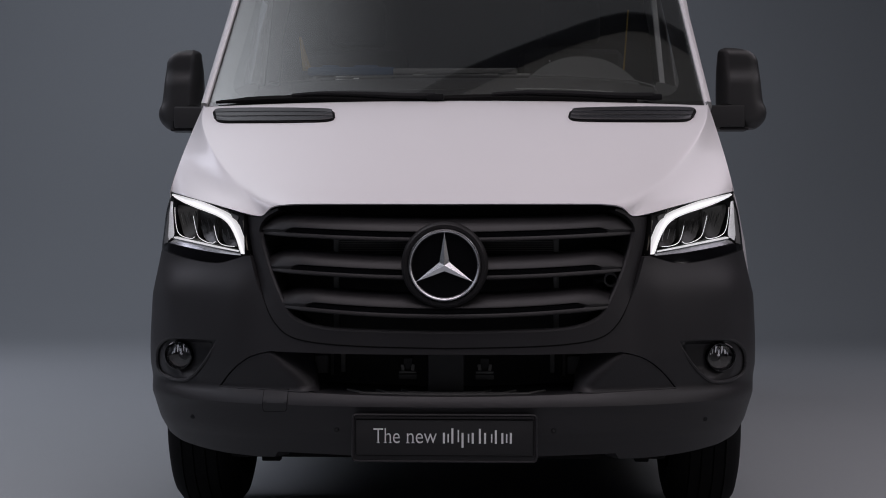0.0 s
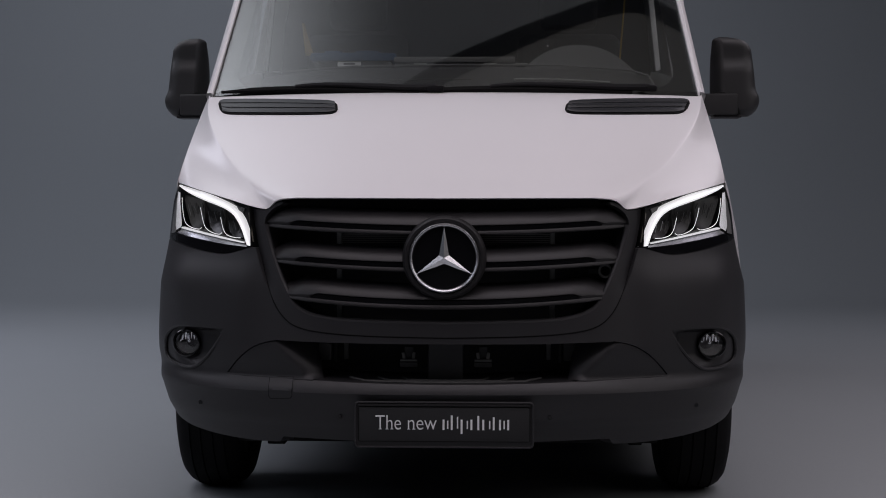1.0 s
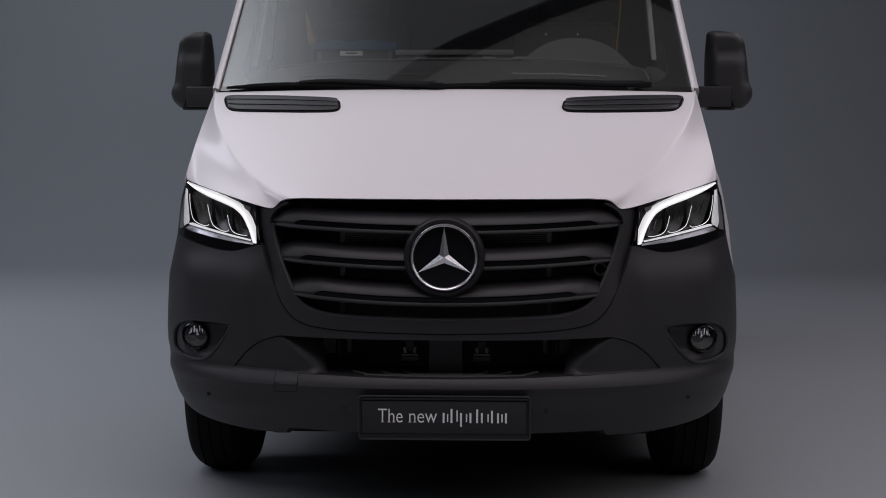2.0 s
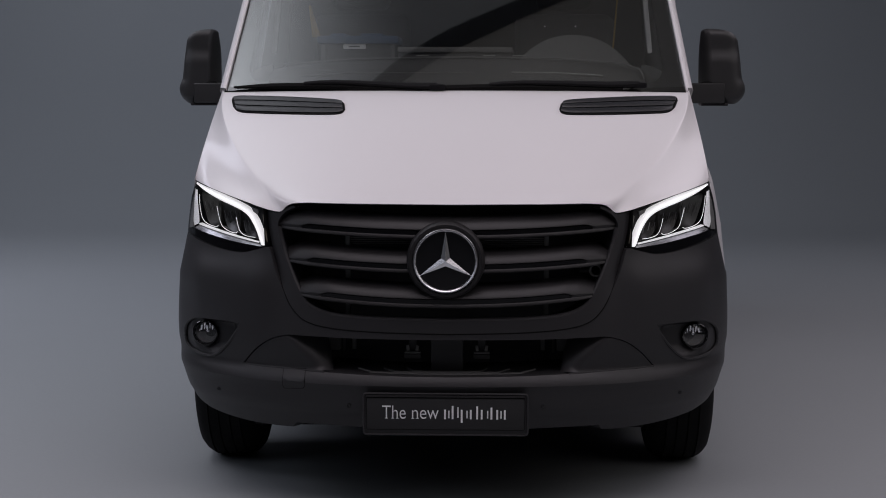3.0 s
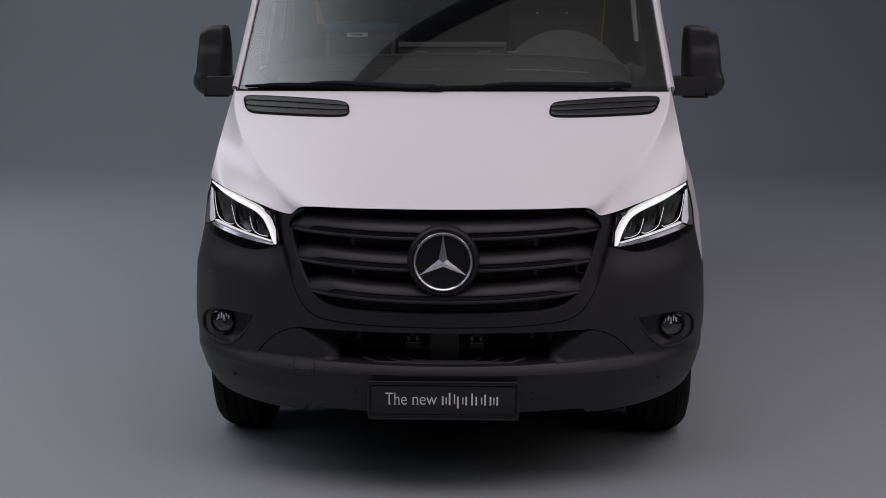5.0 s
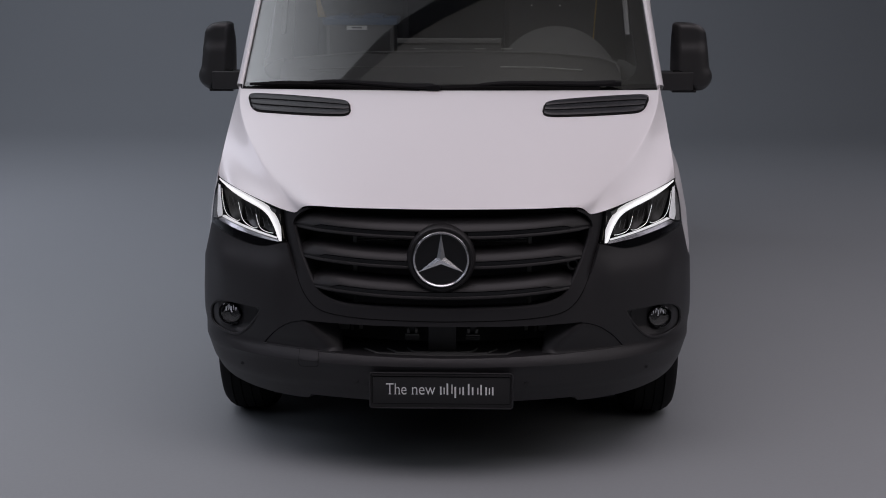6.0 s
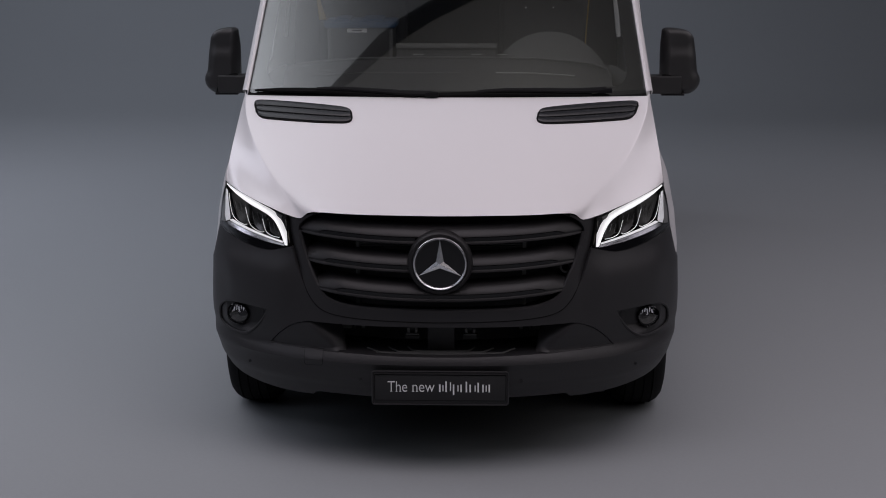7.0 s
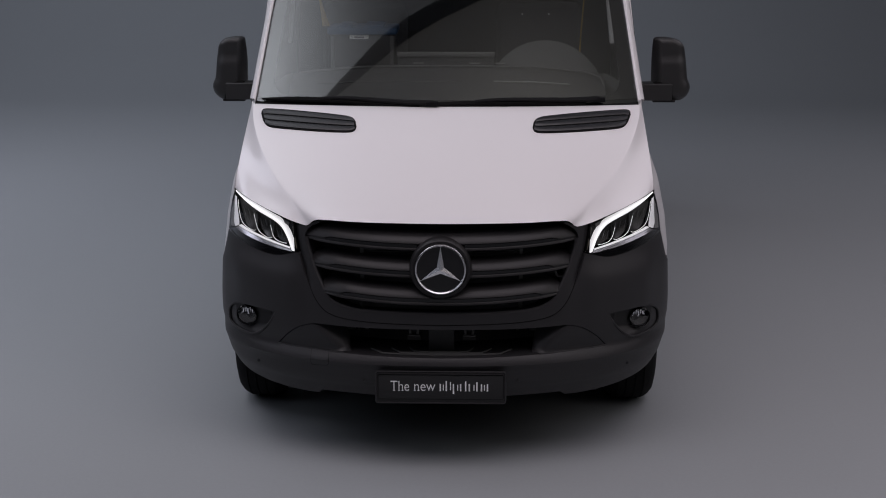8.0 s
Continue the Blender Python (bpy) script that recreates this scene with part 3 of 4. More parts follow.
# fog lamps in their pockets
def fog(s):
    pocket = curve2(FOGPOCKET, 5, True)
    cx, cz = 0.858, 0.589

    def sink(x, z):
        """The pocket's back is flatter than the corner round it; its floor slopes up to the lamp."""
        back = 0.335 + 0.45 * (abs(x) - cx) - on_nose(x, z).y
        return 0.75 * max(0.0, back) * ease(0.715, 0.80, abs(x)) * ease(0.512, 0.56, z) * ease(0.652, 0.628, z)

    fl = part("fog_lamp", nose_panel(flip(pocket, s), (), 0.009, 0.005, 0.004, by=sink), PLASTIC, bump_ob, "round fog lamp in a dark pocket")
    c = on_nose(cx * s, cz, 0) + Vector((0, 0.026, 0))
    m = Matrix.Translation(c) @ pose(0, 0, 0, 90, 0, 20 * s) @ Matrix.Diagonal((1.06, 0.94, 1, 1))
    part("pocket_bead", tube([on_nose(x * s, z, 0.0005) for x, z in pocket + pocket[:1]], 0.006, 8), PLASTIC, fl)
    part("pocket_groove", tube([on_nose((0.84 + (x - 0.84) * 0.955) * s, 0.585 + (z - 0.585) * 0.955, 0.0015) for x, z in pocket + pocket[:1]], 0.0018, 6), VOID, fl)
    part("bezel", lathe([(0.048, -0.03), (0.048, 0.008), (0.0455, 0.010), (0.043, 0.006), (0.042, -0.02)], 40, m), GLOSS, fl)
    part("reflector", lathe([(0.044, 0.002), (0.040, -0.012), (0.024, -0.026), (0, -0.03)], 36, m), REFLECTOR, fl)
    for a, r, h, w, turn in ((165, 0.030, 0.012, 0.005, 20), (140, 0.028, 0.020, 0.006, -12), (115, 0.026, 0.026, 0.005, 8), (92, 0.022, 0.018, 0.009, -20), (68, 0.026, 0.026, 0.005, 14), (42, 0.028, 0.018, 0.007, -10), (18, 0.030, 0.012, 0.005, 24)):
        p = m @ Vector((r * math.cos(radians(a)), r * math.sin(radians(a)), -0.010))
        part("reflector_facet", block((w, 0.006, h), tuple(p), 0.0015, pose(0, 0, 0, 12 + turn / 2, (a - 90) / 6, turn)), CHROME, fl)
    # matte grey half-disc: the floor's reflection in the lens, put in as colour
    part("floor_sheen_plate", grid(lambda u, v: m @ Vector((0.040 * math.cos(math.pi * (1 + u)) * v, 0.040 * math.sin(math.pi * (1 + u)) * v + 0.002, -0.004 - 0.012 * (1 - v))), 20, 6), DASH, fl, "grey half-disc imitating the floor's reflection in the lens")
    part("bulb_hood", lathe([(0.007, -0.03), (0.008, -0.012), (0.005, -0.008), (0, -0.006)], 16, m @ Matrix.Translation((0, 0.006, 0))), CHROME, fl)
    ln = part("fog_lens", lathe([(0.044, 0.004), (0.034, 0.011), (0.018, 0.015), (0, 0.016)], 32, m), LENS, fl)
    ln.visible_shadow = False


for s in (1, -1):
    fog(s)
    for x, z in ((0.802, 0.40), (0.325, 0.386)):
        n = on_nose(x * s, z, -0.002)
        part("parking_sensor", lathe([(0.0, 0.002), (0.006, 0.0018), (0.0068, -0.002), (0.0085, -0.002), (0.0085, 0.001)], 20, Matrix.Translation(n) @ pose(0, 0, 0, 90, 0, 20 * s * x) @ Matrix.Scale(0.8, 4)), HOUSING if x < 0.5 else VENT, bump_ob)

flap_loop = [(-0.478, 0.502), (-0.48, 0.446), (-0.486, 0.438), (-0.55, 0.434), (-0.556, 0.442), (-0.554, 0.50)]
part("tow_cover", nose_panel(flap_loop, (), 0.008, 0.003, -0.0008, gap=0.006), PLASTIC, bump_ob)
grow = [(-0.517 + (x + 0.517) * 1.045, 0.469 + (z - 0.469) * 1.05) for x, z in flap_loop]
part("tow_cover_gap", nose_panel(grow, (flap_loop,), 0.02, 0.002, -0.0008, gap=0.006), VOID, bump_ob)

# number plate carrier with lettering
plate = part("number_plate", block((0.548, 0.016, 0.138), (0, 0.004, 0.367), 0.008), SATIN, van, "black show plate with white lettering")
part("plate_face", block((0.528, 0.004, 0.108), (0, -0.005, 0.369), 0.0015), RUBBER, plate)
part("plate_ledge", block((0.53, 0.008, 0.006), (0, -0.006, 0.428), 0.002), SATIN, plate)


def round_loop(w, h, r, y, z, n=5):
    """Rounded rectangle standing upright."""
    out = []
    for cx, cz, a0 in ((w / 2 - r, h / 2 - r, 0), (r - w / 2, h / 2 - r, 90), (r - w / 2, r - h / 2, 180), (w / 2 - r, r - h / 2, 270)):
        out += [Vector((cx + r * math.cos(radians(a0 + 90 * k / n)), y, z + cz + r * math.sin(radians(a0 + 90 * k / n)))) for k in range(n + 1)]
    return out + out[:2]


part("plate_frame", tube(round_loop(0.546, 0.137, 0.010, -0.003, 0.367), 0.0038, 8), PLASTIC, plate, "raised rounded frame")
part("plate_groove", tube(round_loop(0.527, 0.106, 0.004, -0.0068, 0.369), 0.0012, 6), VOID, plate)


def lettering(text, x0, x1, z, size, feet):
    """Raised white lettering that fills the width from x0 to x1."""
    data = bpy.data.curves.new("lettering", "FONT")
    data.body, data.size, data.extrude, data.align_x, data.offset = text, size, 0.0006, "LEFT", -0.0004
    tmp = new("lettering", data)
    bpy.context.view_layer.update()
    me = bpy.data.meshes.new_from_object(tmp)
    bpy.data.objects.remove(tmp)
    # small feet under the first stems
    bm = bmesh.new()
    bm.from_mesh(me)
    runs = []
    for a in sorted(v.co.x for v in bm.verts if abs(v.co.y) < 0.002):
        if runs and a - runs[-1][1] < 0.12 * size:
            runs[-1][1] = a
        else:
            runs.append([a, a])
    for a, b in runs[:feet]:
        block((b - a + 0.10 * size, 0.03 * size, 0.0012), ((a + b) / 2, 0.02 * size, 0), 0, bm=bm)
    lo, hi = min(v.co.x for v in bm.verts), max(v.co.x for v in bm.verts)
    bm.to_mesh(me)
    bm.free()
    me.materials.append(PAPER)
    ob = new("lettering", me)
    ob.parent = plate
    k = (x1 - x0) / (hi - lo)
    ob.matrix_basis = pose(x0 - lo * k, -0.0082, z, 90) @ Matrix.Diagonal((k, 1, 1, 1))
    return ob


lettering("The", -0.211, -0.1325, 0.3525, 0.065, 3)
lettering("new", -0.114, -0.0225, 0.3525, 0.065, 2)
# the model name that follows becomes plain upright strokes of the same height and width
x = -0.0055
for w, lo, hi, double in ((0.020, 0, 0.032, 1), (0.025, 0, 0.045, 1), (0.025, -0.012, 0.032, 1), (0.016, 0, 0.032, 0), (0.010, 0, 0.044, 0), (0.027, 0, 0.032, 1), (0.014, 0, 0.040, 0), (0.020, 0, 0.032, 1), (0.016, 0, 0.032, 0)):
    stem = 0.0062
    part("lettering_stroke", block((stem, 0.0012, hi - lo), (x + stem / 2 + 0.001, -0.0078, 0.352 + (lo + hi) / 2), 0), PAPER, plate)
    if double:
        part("lettering_stroke", block((stem * 0.7, 0.0012, (hi - max(0, lo)) * 0.8), (x + w - stem * 0.5, -0.0078, 0.352 + (hi + max(0, lo)) / 2), 0), PAPER, plate)
    x += w + 0.0052


# ---------------------------------------------------------------- bonnet, wings, screen and cab
def rail_mid(v):
    return Vector((0, 0.05 + 0.739 * v, 1.064 + 0.374 * (v + 0.35 * v * (1 - v))))


def rail_crease(v):
    return Vector((0.55 + 0.34 * (1 - (1 - v) ** 1.7) ** 0.9, 0.155 + 0.765 * v, 1.05 + 0.385 * (v + 0.30 * v * (1 - v))))


def rail_out(v):
    return Vector((0.928 - 0.026 * v, 0.505 + 0.455 * v, 1.118 + 0.327 * v ** 0.88))


def front_edge(q):
    """The bonnet's leading edge, q from the middle (0) over the grille corner (1) to the lamp's tip (2)."""
    if q <= 1:
        x = 0.55 * q
        return on_nose(x, table([(0, 1.064), (0.45, 1.066), (0.507, 1.0625), (0.53, 1.0565), (0.55, 1.043)], x), -0.03 * (1 - q ** 4) - 0.014 * ease(0.3, 0.8, q) * ease(1.12, 0.85, q))
    k = q - 1
    x = mix(0.55, 0.926, k)
    z = table([(0.55, 1.043), (0.558, 1.035), (0.569, 1.030), (0.59, 1.032), (0.63, 1.041), (0.695, 1.059), (0.803, 1.0875), (0.926, 1.119)], x)
    return on_nose(x, z, -0.002)


def skin(q, v):
    """Bonnet and wing skin, q from the middle (0) over the crease (1) to the shoulder (2)."""
    a, b, c = rail_mid(v), rail_crease(v), rail_out(v)
    if q <= 1:
        p = a.lerp(b, q)
        p.y = a.y + (b.y - a.y) * q ** 2
        p.z = a.z + (b.z - a.z) * q ** 3 + 0.004 * (1 - q * q)
    else:
        k = q - 1
        p = b.lerp(c, k)
        p.y = mix(b.y, c.y, k ** 1.15)
        p.z -= 0.006 * math.sin(math.pi * k) * (1 - v)
    base = skin0(q) if v > 0 else None
    if base is not None:
        p += (front_edge(q) - base) * (1 - v) ** 9
    else:
        p = front_edge(q)
    # slight bump below the crease, above the grille's corner, shaped to imitate a reflection's edge
    tall = 0.014 + 0.062 * max(0, 1 - (1.05 - q) / 0.11 if q < 1.05 else 1 - (q - 1.05) / 0.3)
    p.z += 0.007 * (tall / 0.076) ** 0.7 * min(1, v / tall) * (1 - ease(0.07, 0.42, v)) * math.exp(-((q - 1.1) / 0.33) ** 2)
    return p


def skin0(q):
    a, b, c = rail_mid(0), rail_crease(0), rail_out(0)
    if q <= 1:
        p = a.lerp(b, q)
        p.y = a.y + (b.y - a.y) * q ** 2
        p.z = a.z + (b.z - a.z) * q ** 3 + 0.004 * (1 - q * q)
    else:
        k = q - 1
        p = b.lerp(c, k)
        p.y = mix(b.y, c.y, k ** 1.15)
        p.z -= 0.006 * math.sin(math.pi * k)
    return p


def signed(q, v):
    p = skin(abs(q), v)
    return Vector((-p.x, p.y, p.z)) if q < 0 else p


def sheet(q, v):
    """The skin with its crease rounded off, for both sides."""
    w = 0.007 + 0.065 * ease(0.06, 0.4, v)
    p = Vector()
    for d in (-1, -0.5, 0, 0.5, 1):
        p += signed(max(-2, min(2, q + d * w * (1 if abs(q) < 1.7 else max(0, (2 - abs(q)) / 0.3)))), v)
    return p / 5


bonnet = part("bonnet", shell(lambda u, v: sheet(-2 + 4 * u, v ** 1.6), 220, 64, (0, 0.014, -0.003)), PAINT, van, "white painted bonnet and wing tops")

AXLE, ARCH = 1.0, 0.415


def body_half(z):
    return table([(0.36, 1.012), (0.8, 1.028), (0.95, 1.01), (1.1, 0.98), (1.2, 0.953), (1.33, 0.931), (1.45, 0.922), (1.9, 0.885), (2.2, 0.83), (2.32, 0.70), (2.38, 0.4)], z)


def wing(s):
    # from the lamp's outer edge and the shoulder back to the door, and down to the wheel arch
    edge = [(0.77, 1.001), (0.79, 0.999), (0.85, 0.985), (0.905, 0.972), (0.93, 0.965), (1.0, 0.957), (1.06, 0.945), (1.118, 0.928)]

    def side(u, v):
        top = rail_out(v)
        low_y = mix(0.62, 1.16, v)
        d = abs(low_y - AXLE)
        zl = 0.36 + math.sqrt(max(0, ARCH ** 2 - d * d)) if d < ARCH else 0.36
        zl = max(zl, mix(0.77, 0.36, ease(0.64, 0.78, low_y)))
        z = mix(top.z, zl, u)
        f = on_nose(table(edge, z), z, 0.001)
        k = ease(0, 0.3, u)
        y = mix(top.y, mix(f.y, 1.16, v), k)
        x = mix(top.x, mix(f.x, body_half(z), ease(0, 0.5, v)), k)
        x += 0.003 * ease(0.08, 0.4, v) * (1 - ease(0.8, 1.0, v)) * (1 - ease(0.9, 1.13, z)) * k
        return Vector((x * s, y, z))
    part("wing", grid(side, 30, 30), PAINT, van, "white painted front wing")


for s in (1, -1):
    wing(s)


# screen: a bowed sheet leaning back from the cowl
def screen(u, v, out=0.0):
    """u across from -1 to 1, v up from the cowl (0) to the roof (1)."""
    half = mix(0.89, 0.80, v)
    x = half * u
    y = 0.80 + 0.76 * v + 0.165 * u * u * (1 - 0.25 * v)
    z = 1.43 + 0.80 * v + 0.012 * u * u
    return Vector((x, y - out * 0.7, z + out * 0.7))


wind = part("windscreen", shell(lambda u, v: screen(2 * u - 1, v), 32, 24, (0, 0.004, -0.004)), GLASS, van, "tinted windscreen glass")
wind.visible_shadow = False


def frit_band(u0, u1, v0, v1, n, k):
    return shell(lambda u, v: screen(mix(u0, u1, u), mix(v0, v1, v), -0.007), n, k, (0, 0.001, -0.001))


part("screen_border", frit_band(-1, 1, 0, 0.05, 32, 2), FRIT, wind)
part("screen_border", frit_band(-1, 1, 0.93, 1, 32, 2), FRIT, wind)
for s in (1, -1):
    part("screen_border", frit_band(s, 0.92 * s, 0.05, 0.93, 3, 20), FRIT, wind)


for s in (1, -1):
    for top in (0, 1):
        v0, dv = (0.93, -0.09) if top else (0.05, 0.09)

        def corner_at(u, v, s=s, v0=v0, dv=dv):
            a = u * math.pi / 2
            au, av = 0.075 * (1 - math.cos(a)), dv * (1 - math.sin(a))
            return screen(s * (0.92 - au * v), v0 + av * v, -0.007)
        part("screen_border", shell(corner_at, 10, 3, (0, 0.001, -0.001)), FRIT, wind)


def pillar(s):
    def at(u, v):
        p = screen(s, v, 0.004)
        o = [(0, 0, -0.01), (0.0, -0.004, 0.005), (0.01, -0.003, 0.009), (0.025, 0.015, 0.008), (0.035, 0.06, -0.002), (0.035, 0.13, -0.03)][round(u * 5)]
        return Vector((p.x + o[0] * s, p.y + o[1], p.z + o[2]))
    return part("windscreen_pillar", grid(at, 5, 24), PAINT, van, "white roof pillar beside the windscreen")


for s in (1, -1):
    pillar(s)

# cab and load body: sections along the length
def side_wall(s):
    """Side of the body behind the wing, following the pillar's slope in front and arched over the rear wheel."""
    def at(u, v):
        z = mix(0.36, 2.24, v)
        front = 1.15 if z < 1.44 else 1.15 + (z - 1.44) * 0.72
        y = mix(front, 5.9, u)
        if z < 0.36 + ARCH and abs(y - 4.66) < ARCH:
            z = max(z, 0.36 + math.sqrt(ARCH ** 2 - (y - 4.66) ** 2))
        if z < 0.36 + ARCH and abs(y - AXLE) < ARCH:
            z = max(z, 0.36 + math.sqrt(ARCH ** 2 - (y - AXLE) ** 2))
        return Vector((s * body_half(z), y, z))
    return shell(at, 90, 48, (-0.02 * s, 0, 0))


def cut_window(bm):
    """Opens the cab window in the side wall: one block of faces of its grid."""
    gone = []
    for f in bm.faces:
        c = f.calc_center_median()
        front = 1.15 + max(0, c.z - 1.44) * 0.72
        if 1.5 < c.z < 2.02 and 0.0222 < (c.y - front) / (5.9 - front) < 0.1667:
            gone.append(f)
    bmesh.ops.delete(bm, geom=gone, context="FACES")
    return bm


for s in (1, -1):
    wall = part("body_side", cut_window(side_wall(s)), PAINT, van, "white body side")

    def glass_at(u, v, s=s):
        z = mix(1.46, 2.06, v)
        y = mix(1.22 + (z - 1.44) * 0.72, 2.14, u)
        return Vector((s * (body_half(z) + 0.004), y, z))
    pane = part("side_window", shell(glass_at, 12, 10, (0.004 * s, 0, 0)), GLASS, wall, "tinted side window glass")
    pane.visible_shadow = False


def roof(u, v):
    x = mix(-0.9, 0.9, u)
    k = abs(x) / 0.9
    y = mix(1.56 + 0.12 * k * k, 5.9, v)
    rise = ease(0, 0.12, v) * 0.12
    return Vector((x * (0.845 if v < 0.01 else 0.925), y, 2.23 + rise * (1 - k ** 4) + 0.0))


part("roof", shell(roof, 24, 40, (0, 0, -0.02)), PAINT, van, "white roof")
part("rear_doors", block((1.9, 0.03, 1.9), (0, 5.9, 1.29), 0.01), PAINT, van)
part("floor_pan", block((1.9, 4.9, 0.05), (0, 3.4, 0.5), 0.01), VOID, van)
part("bulkhead", block((1.8, 0.03, 1.7), (0, 2.75, 1.35), 0.01), DASH, van)
part("firewall", block((1.7, 0.03, 0.9), (0, 0.98, 0.95), 0.01), VOID, van)


# wheels
def wheel(s, y):
    w = empty("wheel", van)
    m = pose(0.869 * s, y, 0.345, 0, 90 * s, 0)
    prof = [(0.215, -0.097), (0.245, -0.118), (0.275, -0.121), (0.305, -0.113), (0.326, -0.096), (0.339, -0.076)]
    for g in (-0.06, -0.021, 0.021, 0.06):
        prof += [(0.345, g - 0.003), (0.338, g - 0.0018), (0.338, g + 0.0018), (0.345, g + 0.003)]
    prof += [(0.339, 0.076), (0.326, 0.096), (0.305, 0.113), (0.275, 0.121), (0.245, 0.118), (0.215, 0.097)]
    part("tyre", lathe(prof, 64, m), TYRE, w)
    part("rim", lathe([(0.215, -0.1), (0.2, -0.08), (0.2, 0.06), (0.215, 0.1), (0.19, 0.085), (0.12, 0.04), (0.07, 0.06), (0.0, 0.06)], 40, m), STEEL, w)


for s in (1, -1):
    wheel(s, AXLE + 0.03)
    wheel(s, 4.66)
    part("wheel_liner", grid(lambda u, v: Vector((s * mix(0.66, 0.92, v), AXLE - 0.405 * math.cos(math.pi * u), 0.37 + 0.405 * math.sin(math.pi * u))), 20, 2), VOID, van)
part("underbody", block((1.3, 4.6, 0.1), (0, 2.7, 0.33), 0.03), VOID, van)
# unseen block, set off-centre to keep light off the floor by the right tyre
part("underfloor_light_block", block((1.45, 2.9, 0.19), (0.27, 2.82, 0.265), 0.03), VOID, van)
part("undertray", block((1.36, 0.75, 0.03), (0, 0.62, 0.29), 0.01), VOID, van)


# bonnet vents
def vent(s):
    def at(u, v):
        """Point of the vent's field on the bonnet skin."""
        x = mix(mix(0.387, 0.405, v), mix(0.815, 0.857, v), u)
        y = mix(0.591 + 0.119 * u ** 1.5, 0.715 + 0.156 * u, v)
        lo, hi = 0.3, 1.0
        for _ in range(24):
            mid = (lo + hi) / 2
            if skin(x / rail_crease(mid).x, mid).y < y:
                lo = mid
            else:
                hi = mid
        p = skin(x / rail_crease(lo).x, lo)
        return Vector((p.x * s, p.y - 0.002, p.z + 0.003))
    corner = lambda u, v: (u, 0.5 + (v - 0.5) * max(0.38, (1 - abs(2 * u - 1) ** 16) ** 0.4))
    tray = part("bonnet_vent", shell(lambda u, v: at(*corner(0.5 - 0.5 * math.cos(math.pi * u), v)), 48, 8, (0, 0.003, -0.004)), VOID, bonnet, "dark slatted bonnet vent")
    for k in range(3):
        a, b = 0.05 + 0.31 * k, 0.05 + 0.31 * k + 0.215

        def slat(u, v, a=a, b=b):
            p = at(*corner(0.02 + 0.96 * u, mix(a, b, v)))
            lift = 0.011 * math.sin(math.pi * (0.15 + 0.6 * v)) - 0.001
            return p + Vector((0, -lift * 0.4, lift * 0.9))
        part("vent_slat", shell(slat, 30, 5, (0, 0.003, -0.004)), VENT, tray)
    for k in range(9):
        u = 0.1 + 0.1 * k
        rib = [at(u, v) + Vector((0, 0.0, 0.001)) for v in (0.06, 0.5, 0.94)]
        part("vent_rib", tube(rib, 0.0016, 6), VENT, tray)


for s in (1, -1):
    vent(s)


# door mirrors
MIRROR_OUT = [(1.390, 1.145), (1.397, 1.158), (1.412, 1.173), (1.43, 1.183), (1.45, 1.187), (1.468, 1.184), (1.492, 1.173), (1.52, 1.169), (1.56, 1.165), (1.61, 1.159), (1.65, 1.151), (1.668, 1.14), (1.68, 1.126), (1.688, 1.11), (1.693, 1.088), (1.696, 1.065), (1.697, 1.05)]
MIRROR_IN = [(1.390, 1.02), (1.397, 1.004), (1.41, 1.0), (1.685, 1.0), (1.69, 1.003), (1.694, 1.008), (1.697, 1.016)]


def mirror(s):
    body = bmesh.new()
    narrow = 0.0 if s > 0 else 0.021
    steps = [z for z, _ in MIRROR_OUT]

    def at(u, v):
        a = u * math.tau
        i = v * (len(steps) - 1)
        z = mix(steps[int(i)], steps[min(len(steps) - 1, int(i) + 1)], i - int(i))
        out, inn = table(MIRROR_OUT, z) - narrow * ease(1.0, 1.16, table(MIRROR_OUT, z)), table(MIRROR_IN, z)
        deep = 0.085 * (0.22 + 0.78 * min(1, (1.698 - z) / 0.13) ** 0.5) * (0.7 + 0.3 * ease(1.39, 1.42, z))
        c, n = math.cos(a), math.sin(a)
        px = math.copysign(abs(c) ** (0.55 if c > 0 else 0.22), c) * (out - inn) / 2
        py = math.copysign(abs(n) ** (0.75 if c > 0 else 0.45), n) * deep
        if c < 0:
            px += 0.026 * min(1, (out - inn) / 0.15) * min(1, -c * 3) * max(0, -py / deep)
        return Vector((s * ((out + inn) / 2 + px), 1.445 - 0.035 * ease(1.60, 1.697, z) + py, z))
    grid(at, 48, 45, body, wrap=True)
    rings = 48
    body.verts.ensure_lookup_table()
    for row in (0, 45):
        body.faces.new([body.verts[row * rings + k] for k in range(rings)])
    m = part("door_mirror", body, HOUSING, van, "black plastic door mirror")
    x0, x1 = 0.925, 1.094
    mid, wide = (x0 + x1) / 2 * s, x1 - x0
    part("arm_gap", block((0.10, 0.05, 0.095), (1.05 * s, 1.383, 1.435), 0.014), VOID, m)
    part("mirror_arm", block((wide, 0.11, 0.083), (mid, 1.406, 1.434), 0.01, seg=3), HOUSING, m)
    part("arm_underside", block((0.11, 0.10, 0.012), (1.055 * s, 1.42, 1.388), 0.004), SATIN, m)
    part("mirror_glass", block((0.11, 0.006, 0.2), (1.08 * s, 1.522, 1.55), 0.003), CHROME, m)


for s in (1, -1):
    mirror(s)


